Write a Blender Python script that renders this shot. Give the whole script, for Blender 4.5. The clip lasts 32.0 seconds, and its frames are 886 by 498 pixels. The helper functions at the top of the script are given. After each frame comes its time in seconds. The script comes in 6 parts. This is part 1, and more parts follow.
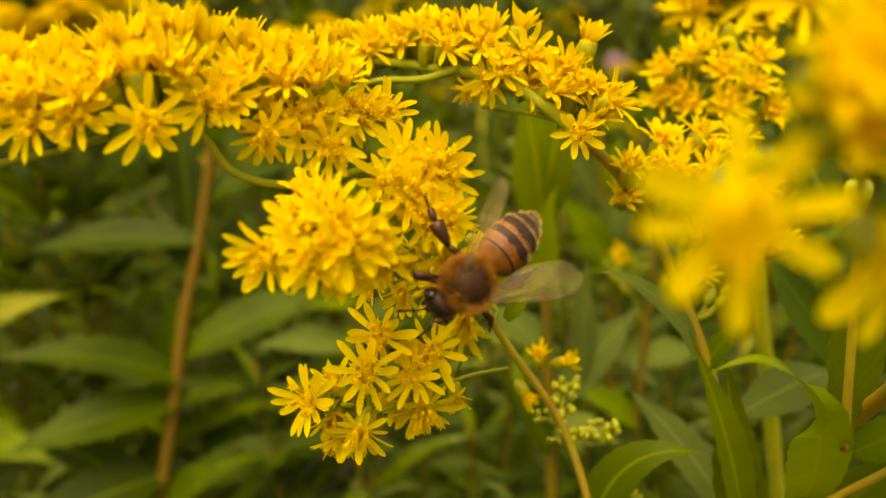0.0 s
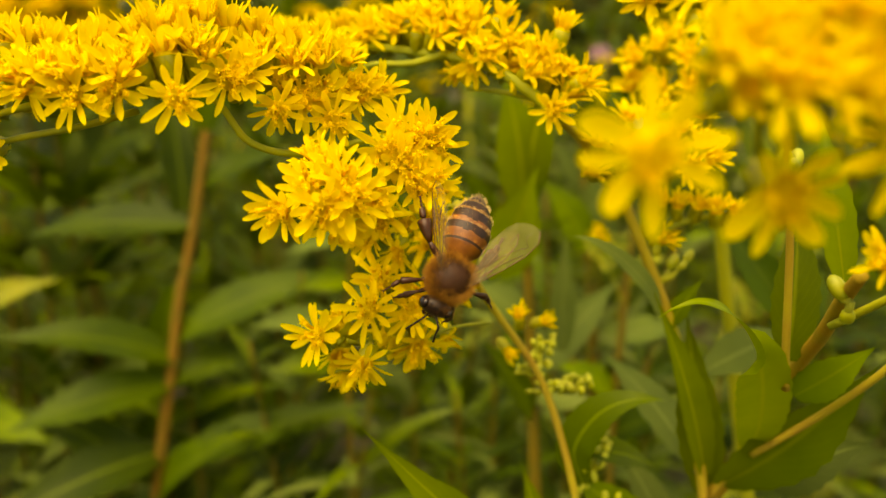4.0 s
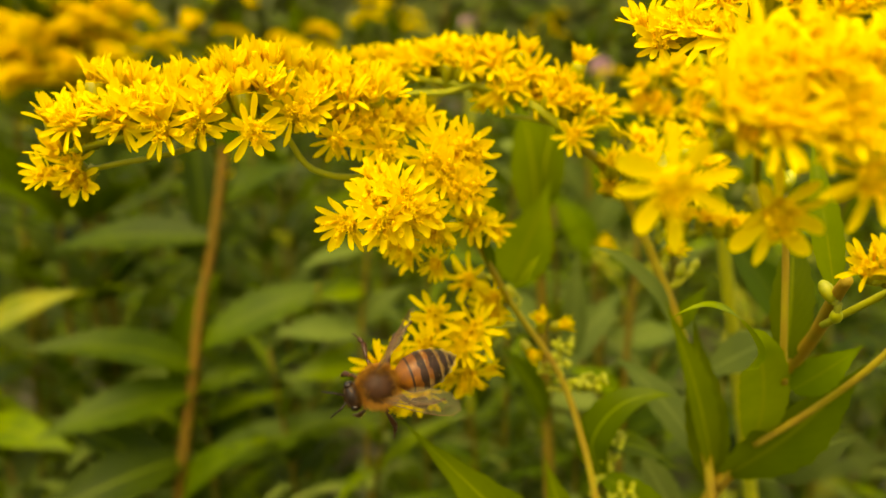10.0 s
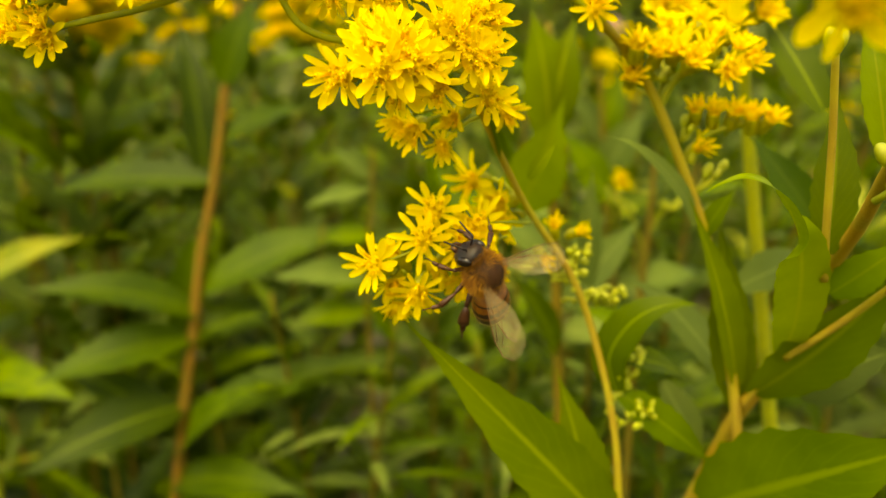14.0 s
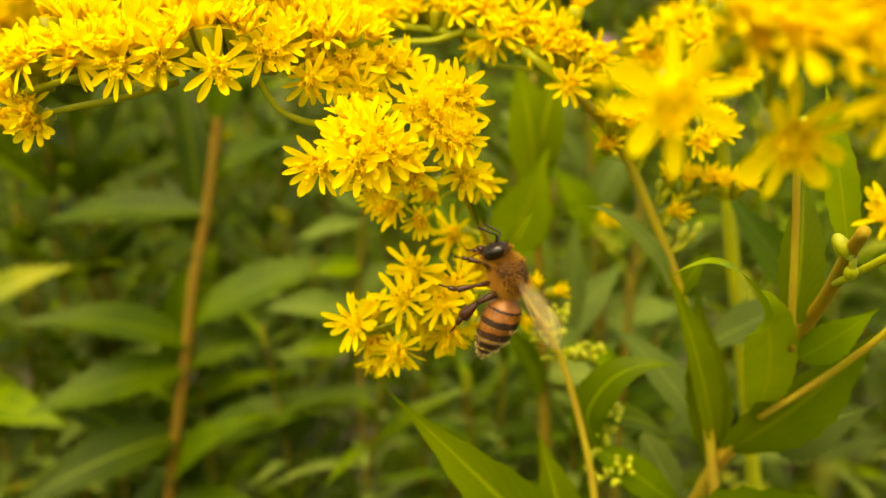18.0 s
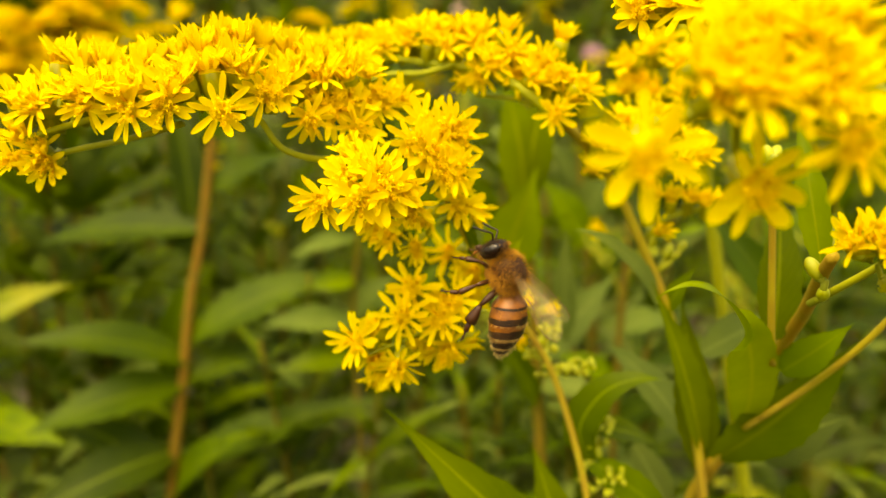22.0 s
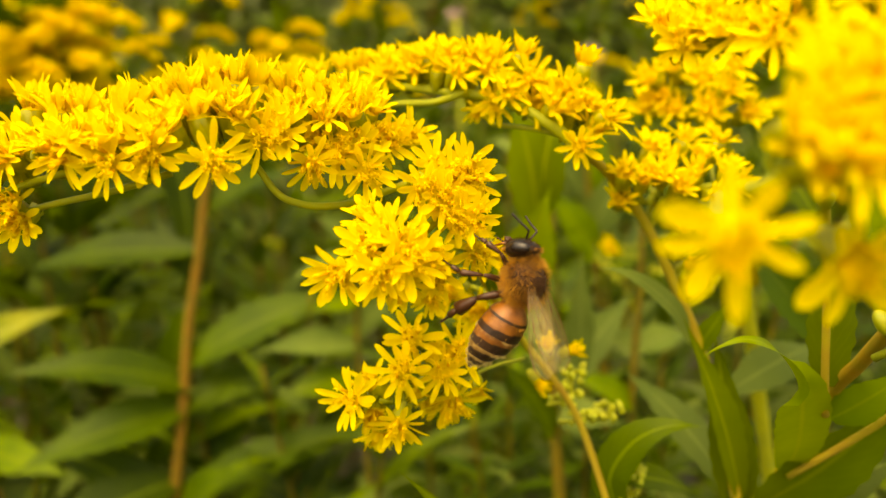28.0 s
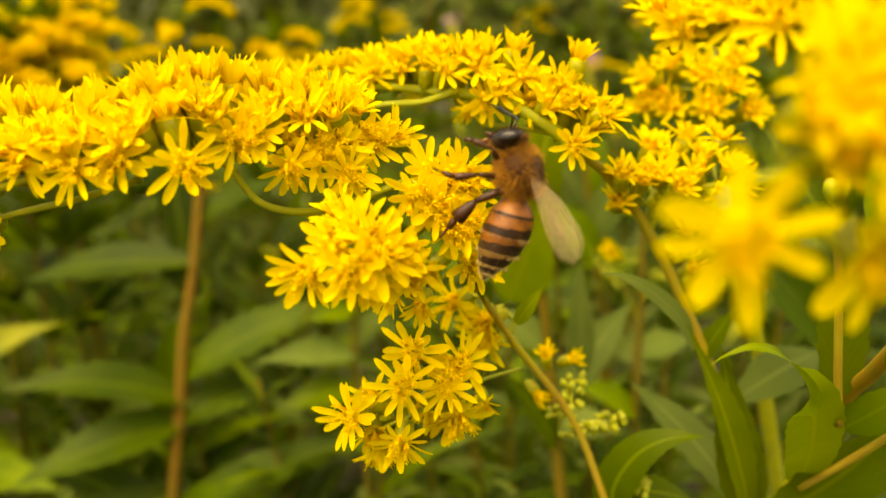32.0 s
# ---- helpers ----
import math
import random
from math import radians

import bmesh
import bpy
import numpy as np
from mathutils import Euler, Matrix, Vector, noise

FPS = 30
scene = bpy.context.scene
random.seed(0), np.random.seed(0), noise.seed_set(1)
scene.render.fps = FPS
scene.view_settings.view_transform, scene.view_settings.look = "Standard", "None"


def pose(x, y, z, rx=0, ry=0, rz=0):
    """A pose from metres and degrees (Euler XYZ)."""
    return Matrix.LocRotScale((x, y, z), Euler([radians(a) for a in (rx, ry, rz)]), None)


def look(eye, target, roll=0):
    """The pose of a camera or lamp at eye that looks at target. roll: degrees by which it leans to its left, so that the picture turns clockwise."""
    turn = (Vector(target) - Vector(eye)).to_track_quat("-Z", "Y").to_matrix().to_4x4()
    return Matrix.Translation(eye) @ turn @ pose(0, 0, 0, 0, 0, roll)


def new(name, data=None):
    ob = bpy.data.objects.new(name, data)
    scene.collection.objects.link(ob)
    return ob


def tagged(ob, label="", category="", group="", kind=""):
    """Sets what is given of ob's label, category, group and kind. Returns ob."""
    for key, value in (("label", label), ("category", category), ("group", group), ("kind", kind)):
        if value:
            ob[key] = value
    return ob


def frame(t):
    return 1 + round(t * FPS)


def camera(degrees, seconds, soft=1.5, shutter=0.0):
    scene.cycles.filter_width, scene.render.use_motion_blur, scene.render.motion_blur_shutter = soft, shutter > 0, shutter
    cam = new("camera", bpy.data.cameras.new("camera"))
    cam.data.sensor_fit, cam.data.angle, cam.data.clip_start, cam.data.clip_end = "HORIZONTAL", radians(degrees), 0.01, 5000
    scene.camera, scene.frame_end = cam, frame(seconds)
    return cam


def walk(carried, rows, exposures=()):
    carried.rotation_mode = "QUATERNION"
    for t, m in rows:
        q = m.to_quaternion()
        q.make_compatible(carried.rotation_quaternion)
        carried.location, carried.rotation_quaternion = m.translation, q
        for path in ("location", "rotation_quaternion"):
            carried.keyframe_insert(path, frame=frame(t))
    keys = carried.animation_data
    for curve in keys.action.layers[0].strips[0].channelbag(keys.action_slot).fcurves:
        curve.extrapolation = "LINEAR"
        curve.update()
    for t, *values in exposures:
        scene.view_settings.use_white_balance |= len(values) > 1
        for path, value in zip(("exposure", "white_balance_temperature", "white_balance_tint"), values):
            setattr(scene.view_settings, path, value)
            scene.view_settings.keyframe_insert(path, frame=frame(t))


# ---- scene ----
cam = camera(60.8, 32.0)
METRES, EYE, TILT, LEAN, TURN = 0.108, 1.05, -14.0, 0.0, 0.0
ROWS = [
    (0.0, 0.0, 0.0, 0.0, 0.0, 0.0, -0.0),
    (0.5, -0.0087, -0.0044, -0.012, -0.18, -0.04, -0.03),
    (1.0, -0.0106, -0.0011, -0.0196, -0.3, -0.24, -0.15),
    (1.5, -0.0075, -0.0035, -0.0253, -0.5, -0.36, -0.26),
    (2.0, -0.0018, -0.0146, -0.0293, -0.6, -0.46, -0.29),
    (2.5, 0.0009, -0.0328, -0.0295, -0.58, -0.56, 0.06),
    (3.0, -0.0069, -0.0564, -0.0284, -0.82, -0.6, -0.16),
    (3.5, 0.0004, -0.0829, -0.0307, -0.87, -0.57, -0.09),
    (5.5, -0.0234, -0.0898, -0.027, -1.25, -0.53, 0.43),
    (6.0, -0.0266, -0.0966, -0.034, -1.29, -0.44, 0.31),
    (6.5, -0.0273, -0.1056, -0.0224, -1.25, -0.49, 0.32),
    (7.0, -0.0301, -0.0987, -0.0273, -1.24, -0.33, 0.47),
    (7.5, -0.0338, -0.1051, -0.0198, -1.2, -0.27, 0.49),
    (8.0, -0.0398, -0.1171, -0.0269, -1.22, -0.21, 0.27),
    (8.5, -0.0472, -0.1375, -0.0228, -1.14, -0.13, 0.52),
    (9.0, -0.0535, -0.1506, -0.0274, -1.03, -0.06, 0.66),
    (9.5, -0.0411, -0.1567, -0.0207, -1.03, -0.03, 1.03),
    (10.0, -0.0417, -0.1767, -0.0261, -0.98, 0.18, 0.51),
    (10.5, -0.0267, -0.1783, -0.0269, -0.88, 0.19, 0.89),
    (11.0, -0.023, -0.196, -0.0289, -0.87, 0.27, 0.79),
    (11.5, -0.0475, -0.1895, -0.0439, -0.79, 0.24, 0.59),
    (12.0, -0.029, -0.1523, -0.0624, -0.55, 0.14, 0.97),
    (12.5, -0.0433, -0.1167, -0.0889, -0.63, 0.02, 0.52),
    (13.0, -0.0348, -0.1116, -0.1299, -0.53, -0.86, 0.34),
    (13.5, -0.0476, -0.1001, -0.1231, -0.5, -1.72, 0.21),
    (14.0, -0.0405, -0.1021, -0.1183, -0.42, -1.95, 0.26),
    (14.5, -0.0428, -0.106, -0.1045, -0.54, -2.05, 0.32),
    (16.5, -0.0174, -0.1419, -0.0688, -0.5, -1.46, 0.19),
    (17.0, -0.0122, -0.1341, -0.0631, -0.62, -1.31, 0.16),
    (17.5, -0.015, -0.1347, -0.0597, -0.68, -1.15, 0.21),
    (18.0, -0.0215, -0.1225, -0.0557, -0.7, -1.04, 0.22),
    (18.5, -0.0276, -0.1101, -0.0563, -0.54, -0.77, 0.16),
    (19.0, -0.0199, -0.0828, -0.0476, -0.69, -0.77, 0.41),
    (19.5, -0.0193, -0.0867, -0.046, -0.75, -0.59, 0.47),
    (20.0, -0.0157, -0.1004, -0.028, -0.91, -0.82, 0.56),
    (20.5, -0.0169, -0.1324, -0.0334, -0.97, -0.82, 0.71),
    (21.0, -0.0132, -0.1658, -0.0421, -1.05, -0.57, 0.94),
    (21.5, -0.0302, -0.1539, -0.0287, -1.21, -0.72, 0.98),
    (22.0, -0.0239, -0.1585, -0.0351, -1.26, -0.51, 1.24),
    (22.5, -0.0192, -0.1445, -0.0282, -1.37, -0.54, 1.68),
    (23.0, -0.0242, -0.136, -0.0291, -1.38, -0.5, 2.09),
    (23.5, -0.0232, -0.1271, -0.0284, -1.51, -0.43, 2.24),
    (24.0, -0.0292, -0.119, -0.0232, -1.41, -0.39, 2.34),
    (24.5, -0.0312, -0.1187, -0.0214, -1.23, -0.46, 2.46),
    (25.0, -0.0496, -0.104, -0.0056, -1.4, -0.59, 2.49),
    (25.5, -0.0315, -0.0928, -0.0036, -1.32, -0.47, 2.5),
    (26.0, -0.033, -0.0924, 0.0051, -1.23, -0.54, 2.48),
    (26.5, -0.0339, -0.0923, 0.0195, -1.4, -0.62, 2.6),
    (28.5, -0.0397, -0.0754, 0.0049, -1.32, -0.32, 2.61),
    (29.0, -0.0382, -0.0644, -0.0008, -1.26, -0.33, 2.66),
    (29.5, -0.0314, -0.0559, 0.0048, -1.24, -0.4, 3.12),
    (30.0, -0.0236, -0.0479, -0.0003, -1.21, -0.22, 3.12),
    (30.5, -0.0273, -0.0511, -0.0159, -1.17, 0.09, 3.1),
    (31.0, -0.0246, -0.0449, 0.0054, -1.21, -0.02, 3.22),
    (31.5, -0.0271, -0.0471, 0.011, -1.3, 0.08, 3.29),
    (32.0, -0.0271, -0.0458, 0.0104, -1.24, 0.2, 3.4),
]
# the camera's own brightening, in stops, and its warm white balance
EXPOSURES = [(0.0, 1.15, 13500, 6), (6.0, 1.31, 13500, 3), (11.0, 1.33, 13500, -2), (13.0, 1.48, 13500, -7), (14.5, 1.63, 13500, -9), (19.0, 1.62, 13500, -4), (26.0, 1.59, 13500, 0), (32.0, 1.50, 13500, 4)]
walk(cam, [(t, pose(0, 0, EYE, TILT, LEAN, TURN) @ pose(METRES * x, METRES * y, METRES * z, 90 + pitch, roll, yaw)) for t, x, y, z, yaw, pitch, roll in ROWS], EXPOSURES)
# a slow lens: the bee and its spray are sharp, the rest softens
cam.data.dof.use_dof = True
cam.data.dof.focus_distance = 0.0710
cam.data.dof.aperture_fstop = 21.5

# ---- light ----
world = bpy.data.worlds.new("overcast_sky")
scene.world = world
world.use_nodes = True
wn = world.node_tree.nodes
sky = wn.new("ShaderNodeTexSky")
sky.sky_type = 'NISHITA'
sky.sun_disc = False
sky.sun_elevation = radians(65)
sky.sun_rotation = radians(200)
sky.dust_density = 4.0
world.node_tree.links.new(sky.outputs[0], wn["Background"].inputs[0])
wn["Background"].inputs[1].default_value = 0.15

sun_data = bpy.data.lights.new("sun", 'SUN')
sun_data.energy = 1.5
sun_data.angle = radians(60)
sun_data.color = (1.0, 0.94, 0.84)
sun = new("sun", sun_data)
sun.matrix_world = look((-0.8, -0.5, 3.2), (0, 0.1, 1.0))
tagged(sun, kind="structure")

EYE_Z = 1.05


def at(p):
    """Millimetres from the point below which the camera starts, at its height."""
    return Vector((p[0] / 1000, p[1] / 1000, EYE_Z + p[2] / 1000))


# ---- materials ----
def mat(name, color, rough=0.5, vary=0.25, scale=400.0, translucent=0.0, spec=0.5, bump=0.0, bump_scale=2000.0, color2=None, per_object=0.15, metal=0.0):
    m = bpy.data.materials.new(name)
    m.use_nodes = True
    n, l = m.node_tree.nodes, m.node_tree.links
    b = n["Principled BSDF"]
    b.inputs["Roughness"].default_value = rough
    b.inputs["Specular IOR Level"].default_value = spec
    b.inputs["Metallic"].default_value = metal
    geo = n.new("ShaderNodeNewGeometry")
    tex = n.new("ShaderNodeTexNoise")
    tex.inputs["Scale"].default_value = scale
    tex.inputs["Detail"].default_value = 5
    tc = n.new("ShaderNodeTexCoord")
    l.new(tc.outputs["Object"], tex.inputs["Vector"])
    ramp = n.new("ShaderNodeMix")
    ramp.data_type = 'RGBA'
    c2 = color2 or tuple(c * (1 - vary) for c in color)
    ramp.inputs[6].default_value = (*color, 1)
    ramp.inputs[7].default_value = (*c2, 1)
    mr = n.new("ShaderNodeMapRange")
    mr.inputs[1].default_value, mr.inputs[2].default_value = 0.35, 0.65
    l.new(tex.outputs[0], mr.inputs[0])
    l.new(mr.outputs[0], ramp.inputs[0])
    info = n.new("ShaderNodeObjectInfo")
    add = n.new("ShaderNodeMath")
    add.operation = 'ADD'
    l.new(info.outputs["Random"], add.inputs[0])
    l.new(geo.outputs["Random Per Island"], add.inputs[1])
    fr = n.new("ShaderNodeMath")
    fr.operation = 'FRACT'
    l.new(add.outputs[0], fr.inputs[0])
    val = n.new("ShaderNodeMapRange")
    val.inputs[3].default_value, val.inputs[4].default_value = 1 - per_object, 1 + per_object
    l.new(fr.outputs[0], val.inputs[0])
    hsv = n.new("ShaderNodeHueSaturation")
    l.new(val.outputs[0], hsv.inputs["Value"])
    l.new(ramp.outputs[2], hsv.inputs["Color"])
    l.new(hsv.outputs[0], b.inputs["Base Color"])
    if bump:
        t2 = n.new("ShaderNodeTexNoise")
        t2.inputs["Scale"].default_value = bump_scale
        l.new(tc.outputs["Object"], t2.inputs["Vector"])
        bp = n.new("ShaderNodeBump")
        bp.inputs["Strength"].default_value = bump
        bp.inputs["Distance"].default_value = 0.0003
        l.new(t2.outputs[0], bp.inputs["Height"])
        l.new(bp.outputs[0], b.inputs["Normal"])
    if translucent:
        tr = n.new("ShaderNodeBsdfTranslucent")
        l.new(hsv.outputs[0], tr.inputs[0])
        mx = n.new("ShaderNodeMixShader")
        mx.inputs[0].default_value = translucent
        l.new(b.outputs[0], mx.inputs[1])
        l.new(tr.outputs[0], mx.inputs[2])
        l.new(mx.outputs[0], n["Material Output"].inputs[0])
    return m


def leaf_mat(name, color, color2, vein, rough=0.45):
    """A leaf: two greens in soft patches, a pale midrib and side veins along the blade's own u and v."""
    m = mat(name, color, rough, 0.3, 60.0, 0.34, 0.10, 0.25, 900.0, color2, 0.38)
    n, l = m.node_tree.nodes, m.node_tree.links
    uv = n.new("ShaderNodeUVMap")
    sep = n.new("ShaderNodeSeparateXYZ")
    l.new(uv.outputs[0], sep.inputs[0])
    d = n.new("ShaderNodeMath")
    d.operation = 'SUBTRACT'
    l.new(sep.outputs[0], d.inputs[0])
    d.inputs[1].default_value = 0.5
    a = n.new("ShaderNodeMath")
    a.operation = 'ABSOLUTE'
    l.new(d.outputs[0], a.inputs[0])
    rib = n.new("ShaderNodeMapRange")
    rib.inputs[1].default_value, rib.inputs[2].default_value = 0.02, 0.055
    rib.inputs[3].default_value, rib.inputs[4].default_value = 0.75, 0.0
    l.new(a.outputs[0], rib.inputs[0])
    # side veins run forward from the midrib
    s1 = n.new("ShaderNodeMath")
    s1.operation = 'MULTIPLY_ADD'
    l.new(a.outputs[0], s1.inputs[0])
    s1.inputs[1].default_value = -0.55
    l.new(sep.outputs[1], s1.inputs[2])
    s2 = n.new("ShaderNodeMath")
    s2.operation = 'MULTIPLY'
    l.new(s1.outputs[0], s2.inputs[0])
    s2.inputs[1].default_value = 70
    s3 = n.new("ShaderNodeMath")
    s3.operation = 'SINE'
    l.new(s2.outputs[0], s3.inputs[0])
    vr = n.new("ShaderNodeMapRange")
    vr.inputs[1].default_value, vr.inputs[2].default_value = 0.86, 1.0
    vr.inputs[3].default_value, vr.inputs[4].default_value = 0.0, 0.11
    l.new(s3.outputs[0], vr.inputs[0])
    mx = n.new("ShaderNodeMath")
    mx.operation = 'MAXIMUM'
    l.new(rib.outputs[0], mx.inputs[0])
    l.new(vr.outputs[0], mx.inputs[1])
    mix = n.new("ShaderNodeMix")
    mix.data_type = 'RGBA'
    mix.inputs[7].default_value = (*vein, 1)
    hsv = n["Hue/Saturation/Value"]
    l.new(mx.outputs[0], mix.inputs[0])
    l.new(hsv.outputs[0], mix.inputs[6])
    l.new(mix.outputs[2], n["Principled BSDF"].inputs["Base Color"])
    l.new(mix.outputs[2], n["Translucent BSDF"].inputs[0])
    return m


M_PETAL = mat("ray_petal", (0.88, 0.695, 0.005), 0.55, scale=900, translucent=0.5, spec=0.15, color2=(0.86, 0.63, 0.004), per_object=0.08)
M_DISC = mat("disc_floret", (0.91, 0.70, 0.005), 0.6, scale=1500, translucent=0.55, spec=0.15, color2=(0.87, 0.61, 0.004), per_object=0.12)
M_CUP = mat("involucre", (0.42, 0.38, 0.015), 0.55, scale=1200, translucent=0.3, color2=(0.30, 0.31, 0.015))
M_BUD = mat("flower_bud", (0.42, 0.42, 0.02), 0.5, scale=900, translucent=0.2, color2=(0.30, 0.34, 0.02), per_object=0.2)
M_STEM = mat("green_stem", (0.27, 0.275, 0.018), 0.6, spec=0.2, scale=300, color2=(0.20, 0.22, 0.018), bump=0.3, bump_scale=3000)
M_BROWN = mat("brown_stem", (0.125, 0.064, 0.006), 0.7, spec=0.12, scale=250, color2=(0.10, 0.064, 0.006), bump=0.3, bump_scale=2500)
M_OLIVE = mat("olive_stem", (0.108, 0.074, 0.006), 0.7, spec=0.12, scale=250, color2=(0.085, 0.068, 0.006), bump=0.3, bump_scale=2500)
M_RUDDY = mat("ruddy_stem", (0.36, 0.30, 0.025), 0.6, spec=0.2, scale=120, color2=(0.32, 0.20, 0.025), bump=0.4, bump_scale=4000)
M_OCHRE = mat("ochre_stem", (0.32, 0.19, 0.02), 0.65, spec=0.15, scale=180, color2=(0.25, 0.19, 0.02), bump=0.4, bump_scale=3000)
# leaf green raised to light upright blades that the sky hardly reaches
M_LEAFB = leaf_mat("leaf_lit", (0.165, 0.215, 0.006), (0.115, 0.165, 0.005), (0.24, 0.28, 0.016))
# leaf green darkened for the shade of neighbours and sprays overhead
M_LEAFD = leaf_mat("leaf_shaded", (0.046, 0.077, 0.002), (0.030, 0.055, 0.002), (0.09, 0.13, 0.008))
M_LEAF = leaf_mat("leaf_green", (0.098, 0.146, 0.003), (0.056, 0.095, 0.003), (0.16, 0.21, 0.010))
M_LEAF3 = leaf_mat("leaf_broad", (0.105, 0.145, 0.004), (0.068, 0.105, 0.003), (0.18, 0.21, 0.012))
M_LEAFP = leaf_mat("leaf_pale", (0.130, 0.172, 0.032), (0.090, 0.125, 0.022), (0.18, 0.22, 0.05), 0.6)
# darkest copy of the leaf green, with the bed's deep shade in its colour
M_LEAF2 = leaf_mat("leaf_dark", (0.030, 0.056, 0.002), (0.018, 0.038, 0.002), (0.055, 0.085, 0.006))
M_LEAFY = leaf_mat("leaf_yellowing", (0.26, 0.26, 0.02), (0.15, 0.19, 0.015), (0.36, 0.36, 0.08))
# greyed green: the sky's sheen on leaf tops, put into the base colour
M_LEAFG = leaf_mat("leaf_grey_sheen", (0.086, 0.120, 0.020), (0.058, 0.088, 0.014), (0.13, 0.17, 0.036), 0.6)
M_LEAFM = mat("leaf_mass", (0.09, 0.135, 0.004), 0.5, scale=40, translucent=0.3, spec=0.15, color2=(0.055, 0.09, 0.003), per_object=0.3)
M_SOIL = mat("soil", (0.045, 0.035, 0.02), 0.95, scale=30, color2=(0.02, 0.018, 0.01), bump=1.0, bump_scale=80)
M_HEDGE = mat("hedge_leaf", (0.11, 0.135, 0.012), 0.5, scale=20, translucent=0.25, color2=(0.055, 0.08, 0.008), per_object=0.45)
M_PINK = mat("pink_petal", (0.42, 0.22, 0.30), 0.6, scale=100, translucent=0.3)


# ---- mesh helpers ----
def mesh_of(name, bm, material, smooth=True):
    me = bpy.data.meshes.new(name)
    bm.to_mesh(me)
    bm.free()
    if smooth:
        me.polygons.foreach_set("use_smooth", [True] * len(me.polygons))
    for m in (material if isinstance(material, (list, tuple)) else [material]):
        me.materials.append(m)
    return me


def part(name, bm, material, parent, label="", m=None):
    """Links a bmesh, or a ready mesh, as one object under its thing or part."""
    me = bm if isinstance(bm, bpy.types.Mesh) else mesh_of(name, bm, material)
    ob = new(name, me)
    ob.parent = parent
    if m is not None:
        ob.matrix_basis = m
    if label:
        ob["label"] = label
    return ob


def tube(bm, points, radii, sides=7, cap=True, mat_index=0):
    """A swept round bar through the points."""
    rings = []
    pts = [Vector(p) for p in points]
    last_n = Vector((0.3, 1, 0.2))
    for i, p in enumerate(pts):
        d = (pts[min(i + 1, len(pts) - 1)] - pts[max(i - 1, 0)]).normalized()
        u = d.cross(last_n)
        if u.length < 1e-6:
            u = d.orthogonal()
        u.normalize()
        v = u.cross(d)
        r = radii[i] if isinstance(radii, (list, tuple)) else radii
        rings.append([bm.verts.new(p + (u * math.cos(a) + v * math.sin(a)) * r) for a in [2 * math.pi * k / sides for k in range(sides)]])
    for a, b in zip(rings, rings[1:]):
        for k in range(sides):
            f = bm.faces.new((a[k], a[(k + 1) % sides], b[(k + 1) % sides], b[k]))
            f.material_index = mat_index
    if cap:
        bm.faces.new(rings[-1]).material_index = mat_index
        bm.faces.new(list(reversed(rings[0]))).material_index = mat_index
    return rings


def smooth_path(points, steps=6):
    """Catmull-Rom through the points."""
    p = [Vector(q) for q in points]
    p = [p[0] * 2 - p[1]] + p + [p[-1] * 2 - p[-2]]
    out = []
    for i in range(1, len(p) - 2):
        for s in range(steps):
            t = s / steps
            a, b, c, d = p[i - 1], p[i], p[i + 1], p[i + 2]
            out.append(0.5 * ((2 * b) + (c - a) * t + (2 * a - 5 * b + 4 * c - d) * t * t + (3 * b - a - 3 * c + d) * t ** 3))
    out.append(p[-2])
    return out


def ball(bm, center, r, squash=(1, 1, 1), rings=6, sides=8, mat_index=0, turn=None):
    """A small ellipsoid."""
    c = Vector(center)
    rows = []
    for i in range(rings + 1):
        th = math.pi * i / rings
        if i in (0, rings):
            q = Vector((0, 0, math.cos(th) * r * squash[2]))
            rows.append([bm.verts.new(c + (turn @ q if turn else q))])
            continue
        ring = []
        for k in range(sides):
            ph = 2 * math.pi * k / sides
            q = Vector((math.sin(th) * math.cos(ph) * r * squash[0], math.sin(th) * math.sin(ph) * r * squash[1], math.cos(th) * r * squash[2]))
            ring.append(bm.verts.new(c + (turn @ q if turn else q)))
        rows.append(ring)
    for a, b in zip(rows, rows[1:]):
        for k in range(sides):
            k2 = (k + 1) % sides
            if len(a) == 1:
                f = bm.faces.new((a[0], b[k], b[k2]))
            elif len(b) == 1:
                f = bm.faces.new((a[k], b[0], a[k2]))
            else:
                f = bm.faces.new((a[k], b[k], b[k2], a[k2]))
            f.material_index = mat_index


